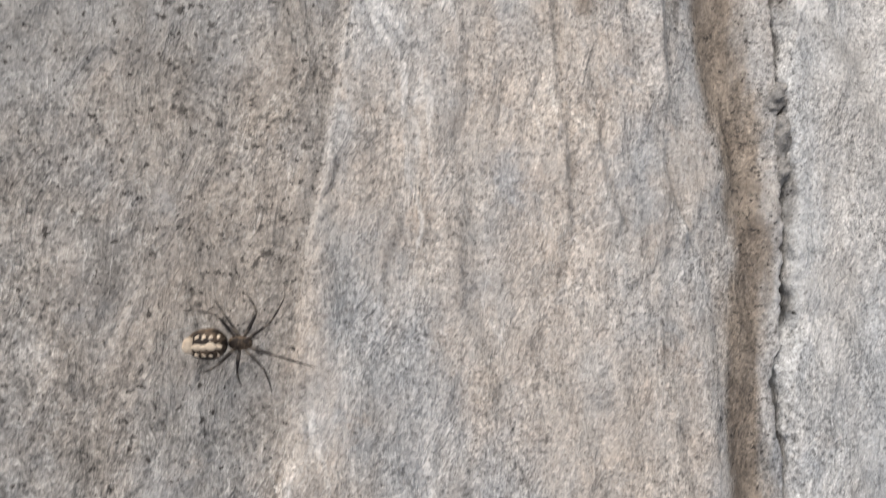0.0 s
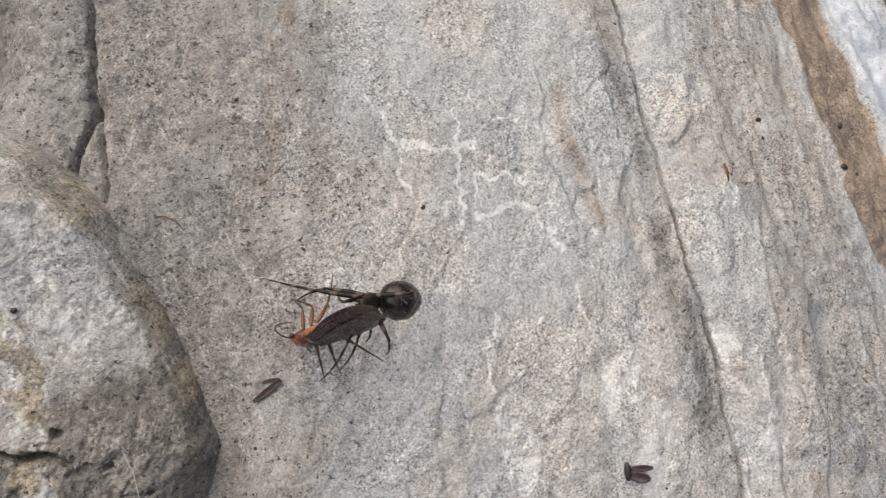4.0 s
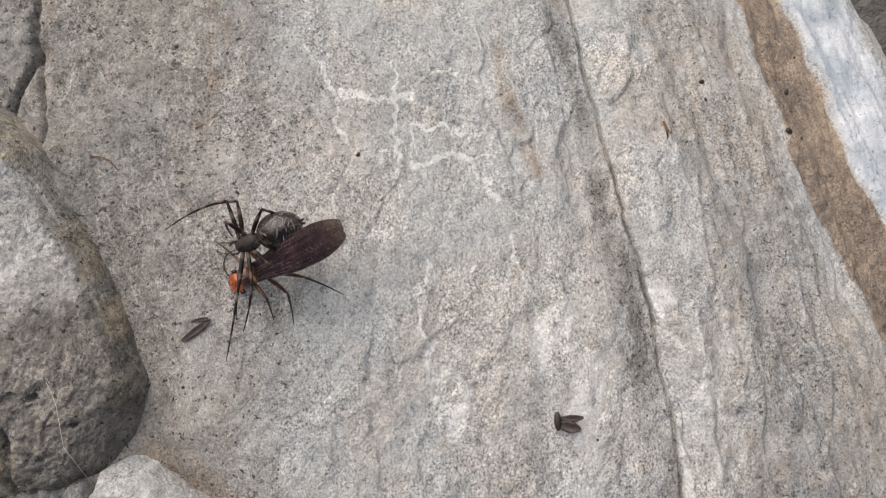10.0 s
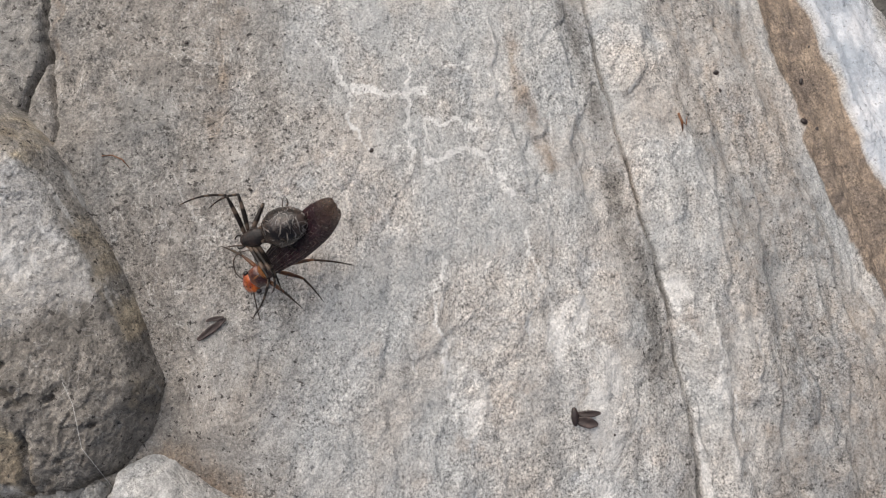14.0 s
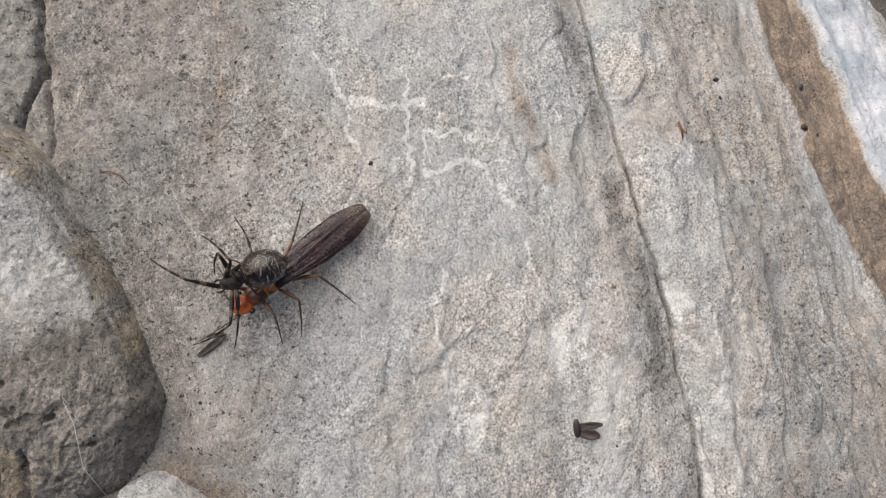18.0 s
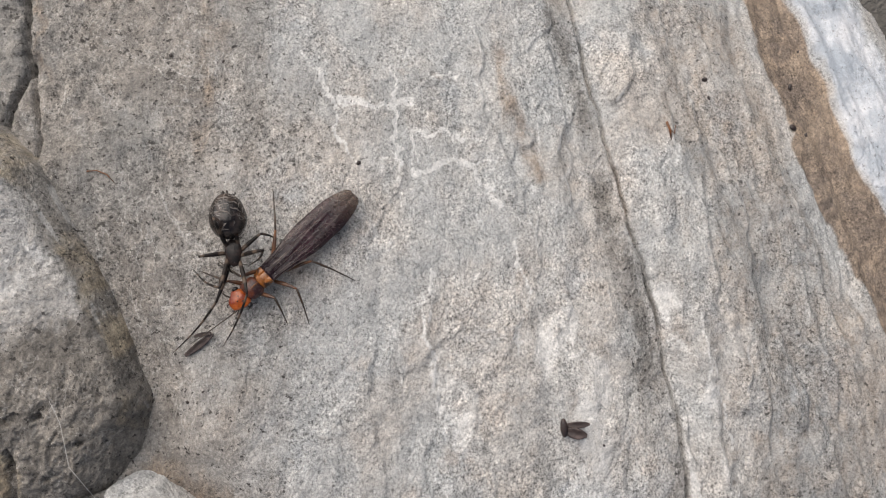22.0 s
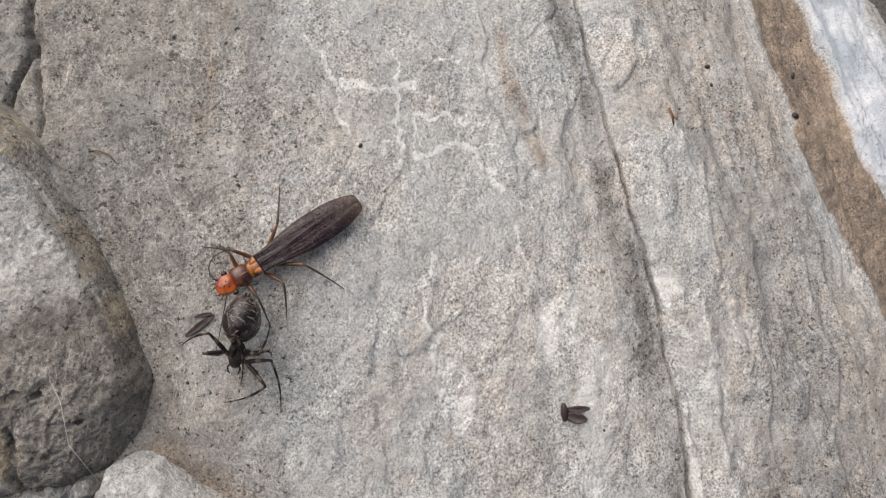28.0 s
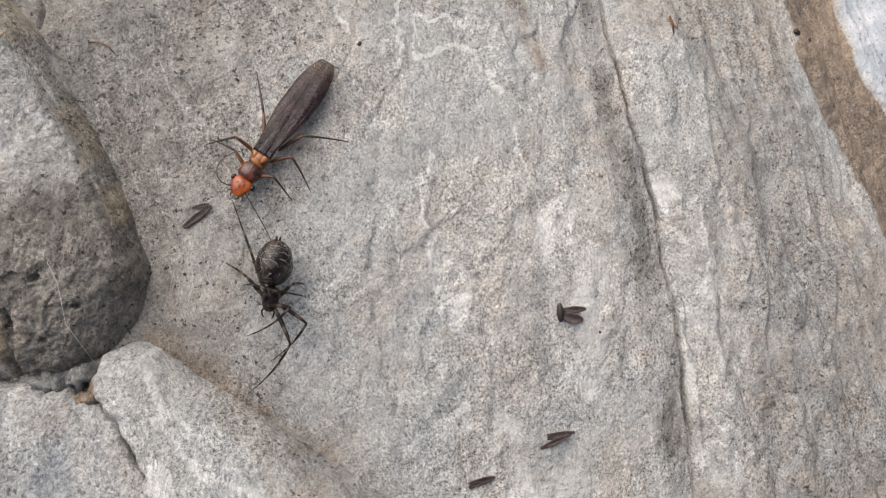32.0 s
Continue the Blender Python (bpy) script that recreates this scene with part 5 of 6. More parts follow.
leg_bits("insect_fragment", "small reddish insect leg on the slab", 35.4, 20.3, top_of(35.4, 20.3) + 0.2, 0,
         [([(-0.5, 1.5, 0.1), (0, 0.2, 0.2), (0.2, -1.4, 0.1)], 0.22), ([(0, 0.2, 0.2), (0.7, -0.4, 0.1), (0.9, 1.0, 0)], 0.12)])
leg_bits("insect_fragment", "dark hair-like leg on the slab", -47.5, 13.2, top_of(-47.5, 13.2) + 0.15, 0,
         [([(-2.2, 0.8, 0.1), (-0.8, 0.9, 0.15), (0.6, 0.3, 0.1), (1.6, -0.9, 0)], 0.1)])


def crumb(x, y, z, r, seed, m, label, category="debris", wide=1.0):
    r = r * 0.75
    v, f = lathe(egg(-r, r, r * 0.7, 7), 9, wide, 0.5, 1.1, seed)
    ob = new("crumb", mesh_of("crumb", v, f, m))
    tagged(ob, label, category, "crumbs")
    ob.matrix_basis = mm(x, y, z + r * 0.25, 0, 0, seed * 47 % 180)


for i, (cx, cy, r) in enumerate(((-12.6, 15.1, 0.5), (60.3, 29.3, 0.8), (59.1, 21.8, 0.9), (43.3, 29.6, 0.7), (-32.2, 30.2, 0.35), (22.6, -26.6, 0.3), (-29.5, 9.3, 0.45),
                                 (-39.5, 31, 0.4), (61.5, 20.6, 0.5), (43.6, 26.4, 0.5), (-36, -18, 0.35), (-33.6, -16.4, 0.3), (63, 36, 0.4))):
    crumb(cx, cy, top_of(cx, cy), r, i + 1, dusk, "tiny dark crumb of litter lying on the slab")
crumb(-64.2, 2.2, boulder_top(-64.2, 2.2), 0.6, 31, dusk, "tiny dark crumb of litter lying on the boulder")

# chips of stone stuck in the crack
chip_mat = rock_material("grey_stone_chip", (0.26, 0.255, 0.25), (0.33, 0.3, 0.26), (0.4, 0.39, 0.37))
for i, (px, py, pz, a, b, c, turn) in enumerate(((-18.2, -104.6, 26.2, 2.2, 1.4, 1.5, 70), (-17.3, -109.5, 27.2, 2.9, 1.2, 1.4, 95), (-17.0, -113.6, 28.2, 1.8, 0.9, 1.2, 80), (-30.4, -62.0, 18.2, 1.4, 0.7, 1.0, 120))):
    v, f = lathe(egg(-a, a, 1.0, 16), 18, b, c, 0.7, 50 + i)
    v = [(q[0] + 0.3 * noise.noise(Vector(q) * 1.4), q[1] + 0.3 * noise.noise(Vector(q) * 1.6 + Vector((4, 0, 0))), q[2]) for q in v]
    me = mesh_of("stone_chip", v, f, chip_mat)
    att = me.color_attributes.new("mineral_shading", "FLOAT_COLOR", "POINT")
    att.data.foreach_set("color", [0.0, 0.0, 0.0, 0.3] * len(me.vertices))
    ob = tagged(new("stone_chip", me), "small rough grey stone chip stuck in the crack", "pebble", "stone chips")
    ob.matrix_basis = mm(px, py, pz, 10 * i, 4, turn)

# small stones caught in the gap between boulder and low rock
pebble_mat = rock_material("grey_pebble_stone", (0.2, 0.205, 0.21), (0.26, 0.24, 0.21), (0.32, 0.32, 0.31))
ochre_mat = rock_material("ochre_pebble_stone", (0.26, 0.19, 0.13), (0.34, 0.25, 0.17), (0.4, 0.34, 0.28))
for i, (px, py, pz, a, b, c, turn, m) in enumerate(((-53.2, -32.4, 10.2, 3.6, 1.7, 2.2, 4, pebble_mat), (-48.4, -31.4, 10.6, 1.9, 1.5, 2.2, 30, pebble_mat), (-47.2, -34.0, 11.6, 2.0, 0.9, 1.2, 15, ochre_mat),
                                                    (-67.5, -32.2, 13.2, 1.4, 0.8, 1.3, 20, pebble_mat), (-63.6, -31.4, 12.2, 1.8, 0.9, 1.5, -5, pebble_mat), (-45.9, -32.6, 11.6, 1.1, 0.8, 1.1, 60, ochre_mat))):
    v, f = lathe(egg(-a, a, 1.0, 18), 22, b, c, 0.75, 20 + i)
    v = [(q[0] + 0.25 * noise.noise(Vector(q) * 1.5), q[1] + 0.25 * noise.noise(Vector(q) * 1.7 + Vector((9, 0, 0))), q[2]) for q in v]
    me = mesh_of("pebble", v, f, m)
    att = me.color_attributes.new("mineral_shading", "FLOAT_COLOR", "POINT")
    att.data.foreach_set("color", [0.0, 0.0, 0.0, 0.3] * len(me.vertices))
    ob = tagged(new("pebble", me), "small ochre pebble wedged in the gap" if m is ochre_mat else "small grey pebble wedged in the gap", "pebble", "pebbles")
    ob.matrix_basis = mm(px, py, pz, 8 * i, 5, turn)


def thread(points, label):
    v, f = tube(points, [0.035] * len(points), 5)
    tagged(new("silk_thread", mesh_of("silk_thread", v, f, silk_mat)), label, "spider silk")


thread([(-51.4, -16.0, boulder_top(-51.4, -16) + 0.1), (-49.8, -18.8, boulder_top(-49.8, -18.8) + 0.5), (-47.4, -23.6, 16.6), (-44.6, -29.4, 14.2)], "single silk thread stretched from boulder to wedge rock")

# ---- what moves ----
FLY_ROWS, SPIDER_ROWS = [], []
FLY_LEG_ROWS, SPIDER_LEG_ROWS = [[] for _ in fly_legs], [[] for _ in spider_legs]


def moment(t, head, tip, belly, fore, fly_feet, spider_feet):
    ahead = Vector(head) - Vector(tip)
    a = ahead.normalized()
    roll = radians(float(np.interp(t, (3.0, 4.5, 7.0, 8.0, 9.5, 29.0, 30.0, 31.0), (38, 36, 22, 10, 0, 0, 20, 0))))
    # held on its side at first, then turned back upright
    body = facing(Vector(head) - a * 4.4, ahead, Vector((0, 0, 1)) * math.cos(roll) + Vector((0, 0, 1)).cross(a) * math.sin(roll))
    ahead = Vector(fore) - Vector(belly)
    other = facing(Vector(fore), ahead)
    for m, rows, legs, leg_rows, feet in ((body, FLY_ROWS, fly_legs, FLY_LEG_ROWS, fly_feet), (other, SPIDER_ROWS, spider_legs, SPIDER_LEG_ROWS, spider_feet)):
        for i, leg in enumerate(legs):
            leg_rows[i].append((t, *reach(m, leg, feet[2 * i], feet[2 * i + 1])))
        m = m.copy()
        m.translation = m.translation * MM
        rows.append((t, m))


def meeting():
    """The two animals, time by time, in millimetres over the plan: head and wing tip, middle of abdomen and of fore body, feet and knees."""
    moment(3, (-30.1, -3.2, 8.1), (-20.6, 1.8, 26.9), (-19.1, 0.3, 16.9), (-23.1, 0.1, 19.8),
           [(-30.3, 0.3, 5.5), (-28.4, 2.0, 11.2), (-30.7, -0.1, 5.6), (-26.4, 2.3, 10.9), (-23.8, 4.7, 4.0), (-23.3, 2.2, 10.5), (-25.6, -9.7, 6.4), (-26.7, -6.9, 12.3), (-23.6, -8.9, 6.0), (-25.2, -6.1, 12.0), (-19.1, -7.1, 5.2), (-22.5, -4.4, 11.4)],
           [(-31.6, 2.1, 13.7), (-24.1, 3.3, 21.4), (-31.1, -1.1, 14.1), (-23.1, 2.5, 21.4), (-26.8, 2.4, 13.8), (-24.8, 0.5, 22.0), (-20.7, 4.5, 12.7), (-21.7, 1.3, 21.4), (-30.3, -12.7, 8.7), (-24.4, -5.3, 22.8), (-27.3, -10.5, 11.1), (-22.4, -4.6, 22.4), (-22.7, -8.0, 13.3), (-21.7, -4.6, 22.3), (-21.4, -8.4, 14.7), (-21.5, -5.3, 22.4)])
    moment(4.5, (-29.0, -2.9, 8.0), (-14.7, 4.5, 22.3), (-14.6, 4.0, 15.5), (-17.4, 4.2, 19.6),
           [(-31.9, 3.1, 5.3), (-27.5, 1.2, 10.3), (-31.4, 3.3, 5.2), (-25.3, 1.9, 9.9), (-25.8, 7.1, 3.8), (-23.5, 4.1, 9.3), (-26.5, -9.1, 6.4), (-25.6, -5.4, 11.1), (-24.1, -8.1, 6.0), (-23.8, -4.7, 10.8), (-17.2, -6.4, 4.9), (-19.1, -3.8, 10.0)],
           [(-33.5, 3.6, 14.3), (-18.7, 4.5, 21.7), (-28.0, 4.0, 13.6), (-18.4, 5.6, 21.4), (-22.3, 3.5, 13.8), (-17.8, 4.5, 21.5), (-15.3, 4.8, 12.5), (-14.9, 4.7, 21.1), (-29.3, -12.0, 8.6), (-15.5, -1.1, 22.1), (-23.2, -7.0, 10.5), (-15.2, -0.2, 21.9), (-19.4, -0.6, 12.4), (-15.5, 0.5, 21.9), (-16.0, -2.2, 13.8), (-14.5, 0.8, 21.7)])
    moment(6.5, (-28.9, -2.9, 7.9), (-12.3, 5.7, 18.9), (-13.8, 1.9, 18.1), (-17.7, 1.9, 16.4),
           [(-31.3, 2.4, 5.3), (-27.1, 1.0, 9.6), (-32.1, 2.4, 5.4), (-25.2, 1.5, 9.3), (-24.2, 7.9, 3.5), (-22.5, 5.1, 8.3), (-25.3, -9.1, 6.2), (-24.7, -5.4, 10.3), (-23.0, -9.4, 6.0), (-22.4, -4.7, 9.9), (-16.4, -6.4, 4.7), (-17.7, -4.0, 9.2)],
           [(-33.9, 2.6, 12.6), (-19.0, 3.0, 18.4), (-29.2, 3.3, 11.9), (-18.3, 4.3, 18.1), (-24.5, 4.7, 11.7), (-18.7, 3.7, 18.3), (-16.9, 4.3, 10.8), (-16.0, 3.6, 17.9), (-29.2, -12.4, 8.3), (-17.2, -3.1, 19.2), (-23.6, -8.8, 9.8), (-16.1, -4.5, 19.2), (-22.4, -4.5, 11.6), (-14.5, -2.9, 18.8), (-15.7, -4.5, 12.0), (-15.2, -1.8, 18.7)])
    moment(7, (-30.2, -3.7, 8.2), (-13.8, 3.6, 20.3), (-16.9, 2.0, 18.0), (-21.0, 1.3, 15.8),
           [(-31.3, 2.4, 5.3), (-27.0, 1.0, 9.8), (-32.1, 2.4, 5.4), (-25.1, 1.5, 9.5), (-24.2, 7.9, 3.5), (-22.4, 5.1, 8.6), (-25.3, -9.1, 6.2), (-24.7, -5.4, 10.5), (-23.0, -9.4, 6.0), (-22.4, -4.7, 10.1), (-16.4, -6.4, 4.7), (-17.6, -4.0, 9.4)],
           [(-34.2, 2.9, 11.9), (-20.6, 4.3, 17.2), (-29.7, 3.0, 11.4), (-20.8, 5.0, 17.1), (-27.0, 2.1, 11.8), (-21.9, 1.7, 17.8), (-19.9, 5.6, 10.2), (-19.6, 3.4, 17.2), (-29.3, -12.7, 8.2), (-20.9, -2.8, 18.4), (-25.5, -7.1, 9.4), (-18.4, -2.1, 18.0), (-21.3, -5.1, 11.0), (-16.5, -1.8, 17.7), (-16.7, -6.7, 11.7), (-18.7, -2.8, 18.1)])
    moment(8, (-28.9, -3.5, 8.0), (-12.6, 4.6, 19.6), (-20.1, 2.6, 16.1), (-24.3, 1.9, 13.7),
           [(-32.1, 2.2, 5.4), (-28.1, 0.4, 10.0), (-30.4, 1.1, 5.4), (-26.5, 1.9, 9.5), (-24.8, 5.1, 4.1), (-22.5, 3.4, 8.8), (-24.0, -9.6, 6.2), (-24.7, -5.6, 10.4), (-20.9, -9.9, 5.8), (-21.9, -5.3, 10.0), (-14.4, -5.3, 4.3), (-18.7, -2.7, 9.2)],
           [(-34.5, 2.8, 10.6), (-23.0, 5.8, 14.9), (-31.7, 4.9, 9.9), (-23.3, 5.1, 15.0), (-28.9, 1.2, 10.7), (-24.9, 1.9, 15.8), (-20.0, 5.3, 8.8), (-19.8, 6.2, 14.4), (-36.1, -1.9, 7.3), (-25.8, 0.1, 16.2), (-26.4, -6.4, 8.7), (-22.3, -3.1, 16.2), (-21.6, -3.4, 9.6), (-20.7, -0.2, 15.6), (-19.5, -2.0, 10.0), (-19.0, 0.5, 15.2)])
    moment(9, (-28.6, -3.6, 8.0), (-11.9, 5.0, 18.6), (-19.2, 1.9, 15.8), (-23.8, 1.2, 13.9),
           [(-32.6, 2.5, 5.5), (-28.8, 1.2, 9.7), (-32.0, 2.3, 5.4), (-26.9, 1.6, 9.4), (-25.3, 7.3, 3.7), (-22.6, 5.1, 8.3), (-23.9, -9.7, 6.2), (-24.3, -5.6, 10.2), (-20.6, -9.4, 5.7), (-21.8, -4.5, 9.7), (-13.9, -5.1, 4.2), (-18.7, -2.1, 8.9)],
           [(-35.4, 4.4, 10.5), (-25.2, 5.4, 15.4), (-34.5, 2.9, 10.7), (-24.6, 4.0, 15.6), (-27.2, 4.6, 10.0), (-22.6, 4.2, 15.3), (-18.6, 3.9, 9.0), (-18.5, 5.9, 14.4), (-29.9, -15.7, 8.3), (-23.9, -5.2, 16.9), (-25.8, -6.3, 8.7), (-20.8, -3.5, 16.3), (-21.6, -2.2, 9.5), (-21.3, -0.6, 15.9), (-18.1, -1.8, 9.9), (-18.8, -1.0, 15.6)])
    moment(10, (-28.2, -3.4, 7.9), (-11.4, 4.1, 19.2), (-21.7, 3.5, 12.3), (-25.7, 2.0, 11.6),
           [(-32.3, 2.5, 5.4), (-28.1, 1.6, 9.7), (-31.3, 2.1, 5.4), (-27.0, 2.0, 9.5), (-25.0, 6.9, 3.8), (-22.7, 4.7, 8.5), (-23.6, -8.7, 6.0), (-23.8, -4.8, 10.2), (-20.9, -9.3, 5.7), (-20.9, -4.0, 9.7), (-13.4, -5.5, 4.2), (-18.0, -2.1, 9.0)],
           [(-37.5, 3.7, 9.5), (-24.3, 6.1, 12.7), (-34.5, 5.8, 8.9), (-24.7, 6.3, 12.7), (-28.5, 2.8, 9.0), (-26.7, 4.0, 13.4), (-19.0, 3.6, 7.6), (-20.1, 6.1, 12.1), (-29.3, -14.0, 9.3), (-26.0, -5.2, 14.7), (-27.2, -10.1, 8.6), (-23.9, -5.2, 14.5), (-23.4, -2.5, 8.5), (-23.0, -0.2, 13.6), (-20.4, -1.0, 8.6), (-20.9, 0.6, 13.2)])
    moment(11, (-28.0, -3.6, 7.9), (-13.2, 2.5, 22.4), (-20.7, 2.6, 12.4), (-25.0, 1.8, 11.5),
           [(-32.6, 2.2, 5.5), (-27.9, 1.4, 10.4), (-32.0, 1.8, 5.5), (-27.2, 1.8, 10.2), (-24.1, 5.4, 3.9), (-22.5, 3.7, 9.3), (-23.0, -8.8, 5.9), (-23.3, -4.9, 10.7), (-20.5, -9.6, 5.7), (-21.1, -4.6, 10.4), (-15.1, -6.6, 4.6), (-18.6, -2.7, 9.8)],
           [(-37.7, 3.8, 9.5), (-25.4, 6.2, 12.8), (-33.0, 6.5, 8.6), (-24.4, 7.0, 12.6), (-26.8, 3.0, 8.8), (-23.6, 5.5, 12.7), (-20.2, 5.3, 7.5), (-20.7, 5.1, 12.4), (-29.5, -7.8, 8.6), (-24.6, -4.7, 14.5), (-27.1, -2.5, 7.6), (-24.1, -0.7, 13.8), (-24.6, -1.6, 8.5), (-23.4, -0.0, 13.6), (-20.0, -0.1, 8.4), (-21.3, 0.7, 13.2)])
    moment(12, (-28.3, -3.7, 8.0), (-13.2, 2.3, 22.3), (-22.8, 2.8, 12.6), (-27.3, 2.6, 11.7),
           [(-32.2, 1.7, 5.5), (-28.2, 0.9, 10.4), (-31.6, 1.6, 5.5), (-27.1, 0.9, 10.3), (-24.0, 5.0, 4.0), (-22.4, 2.5, 9.5), (-23.0, -8.6, 5.9), (-23.5, -5.0, 10.7), (-20.6, -9.3, 5.7), (-21.1, -4.4, 10.4), (-15.3, -7.6, 4.8), (-18.9, -2.8, 9.8)],
           [(-34.4, 5.5, 8.9), (-25.1, 7.6, 12.5), (-33.6, 11.4, 7.7), (-27.9, 7.9, 12.9), (-29.9, 3.1, 9.1), (-27.9, 3.9, 13.6), (-25.8, 6.0, 8.1), (-24.2, 5.0, 12.9), (-41.3, -0.6, 8.8), (-29.0, 2.2, 14.0), (-33.7, -3.4, 8.5), (-26.1, -0.1, 14.0), (-25.3, -1.3, 8.6), (-24.7, -0.5, 13.9), (-21.4, 0.2, 8.5), (-21.9, 0.6, 13.3)])
    moment(13, (-27.9, -3.5, 7.9), (-12.4, 2.6, 21.6), (-21.6, 2.4, 12.5), (-25.6, 2.6, 11.5),
           [(-32.2, 2.2, 5.4), (-28.8, 1.1, 10.4), (-31.7, 2.1, 5.4), (-27.7, 1.5, 10.2), (-24.1, 5.4, 3.9), (-22.6, 3.0, 9.3), (-22.2, -7.8, 5.7), (-23.1, -4.5, 10.5), (-19.7, -8.3, 5.4), (-20.2, -4.2, 10.1), (-14.5, -6.8, 4.5), (-18.0, -2.5, 9.5)],
           [(-38.1, 5.7, 9.3), (-25.9, 7.8, 12.6), (-33.8, 6.1, 8.7), (-24.1, 7.3, 12.5), (-31.1, 0.7, 9.6), (-27.2, 5.0, 13.3), (-25.1, 5.3, 8.2), (-24.4, 5.9, 12.8), (-25.7, -2.4, 7.4), (-24.9, 0.1, 13.8), (-28.7, -2.4, 7.7), (-25.6, 0.1, 13.9), (-23.9, -1.6, 8.4), (-23.5, 0.1, 13.6), (-20.5, -0.8, 8.6), (-20.0, 1.9, 12.9)])
    moment(14, (-28.3, -3.7, 8.0), (-14.1, 6.8, 20.4), (-21.4, 3.9, 16.7), (-26.0, 2.5, 15.4),
           [(-33.2, 1.4, 5.7), (-28.5, 0.7, 10.1), (-32.4, 1.2, 5.6), (-27.7, 1.1, 10.0), (-25.0, 8.2, 3.5), (-23.1, 5.2, 8.7), (-21.9, -7.3, 5.6), (-22.9, -5.0, 10.3), (-19.0, -6.5, 5.1), (-20.7, -2.4, 9.6), (-13.8, -1.5, 3.7), (-18.9, 0.8, 8.9)],
           [(-37.1, 6.7, 11.1), (-25.9, 4.6, 17.0), (-33.2, 6.3, 10.7), (-26.3, 6.0, 16.8), (-26.1, 5.9, 10.5), (-24.9, 6.0, 16.6), (-23.2, 7.8, 9.8), (-22.2, 5.7, 16.3), (-27.9, -8.4, 9.6), (-22.3, -4.4, 18.0), (-25.4, -5.0, 8.9), (-22.6, -2.3, 17.7), (-23.5, -4.9, 10.8), (-22.0, -1.7, 17.5), (-20.5, -0.5, 10.8), (-20.0, 1.1, 16.8)])
    moment(17, (-29.4, -4.8, 8.3), (-13.8, 9.3, 3.2), (-24.5, -1.5, 12.0), (-28.4, -3.0, 11.7),
           [(-33.1, 0.5, 5.8), (-31.3, -1.3, 8.3), (-33.5, 1.3, 5.7), (-30.2, -0.6, 8.0), (-24.3, 10.3, 3.0), (-23.2, 3.9, 6.5), (-23.2, -9.4, 6.0), (-24.9, -5.6, 8.1), (-21.3, -7.7, 5.6), (-21.5, -3.8, 7.5), (-15.6, -3.0, 4.1), (-19.3, -0.4, 6.7)],
           [(-34.9, 5.7, 8.4), (-31.5, 1.2, 13.4), (-34.0, 4.4, 8.5), (-28.7, 0.8, 13.2), (-33.5, 0.7, 9.3), (-26.2, 0.5, 12.9), (-25.1, 1.6, 8.2), (-24.5, 0.7, 12.7), (-38.8, -2.7, 8.6), (-26.8, -6.4, 14.0), (-33.5, -11.1, 9.1), (-25.2, -5.4, 13.7), (-29.8, -11.2, 9.9), (-25.5, -8.9, 14.2), (-23.9, -5.9, 9.2), (-23.7, -4.0, 13.3)])
    moment(18, (-29.4, -4.4, 8.2), (-12.6, 8.5, 4.1), (-25.6, 0.6, 11.8), (-29.9, -1.0, 11.1),
           [(-33.5, 0.8, 5.8), (-31.3, -1.4, 8.3), (-33.1, 1.6, 5.6), (-30.2, -0.6, 8.1), (-22.0, 10.2, 2.7), (-22.4, 3.8, 6.4), (-24.6, -10.2, 6.3), (-25.1, -6.0, 8.2), (-22.0, -9.3, 5.9), (-21.9, -4.2, 7.6), (-14.7, -4.9, 4.3), (-18.9, -0.9, 6.7)],
           [(-35.2, 5.2, 8.2), (-30.6, 1.5, 12.8), (-30.6, 7.4, 7.3), (-26.8, 3.9, 11.9), (-32.9, -0.2, 9.1), (-30.3, 1.8, 12.7), (-31.5, 1.7, 8.6), (-28.2, 1.4, 12.5), (-42.2, 2.2, 8.0), (-30.5, -2.1, 13.3), (-36.1, -9.7, 9.1), (-29.4, -8.2, 14.0), (-30.3, -10.6, 9.7), (-26.4, -8.3, 13.7), (-26.2, -4.4, 8.9), (-26.0, -2.6, 12.8)])
    moment(19, (-29.8, -4.8, 8.3), (-14.5, 9.6, 3.3), (-26.8, 0.4, 12.0), (-30.5, -1.3, 11.2),
           [(-33.8, 0.3, 5.9), (-31.2, -1.6, 8.3), (-33.1, 0.6, 5.8), (-30.1, -1.2, 8.1), (-23.1, 9.8, 3.0), (-23.9, 2.9, 6.7), (-24.6, -10.0, 6.3), (-25.6, -6.2, 8.3), (-21.2, -9.3, 5.8), (-23.0, -4.4, 7.7), (-15.8, -4.2, 4.4), (-19.7, -0.3, 6.7)],
           [(-35.7, 5.6, 8.2), (-30.9, 1.2, 12.9), (-35.3, 5.9, 8.1), (-29.9, 0.8, 12.8), (-30.7, 3.0, 8.4), (-29.2, 1.5, 12.6), (-27.9, 6.4, 7.4), (-26.4, 3.7, 11.9), (-38.4, -3.0, 8.4), (-30.8, -4.3, 13.7), (-36.5, -9.7, 9.1), (-28.6, -9.2, 14.1), (-30.6, -10.4, 9.7), (-26.2, -8.2, 13.6), (-25.4, -6.2, 9.1), (-25.9, -4.3, 13.1)])
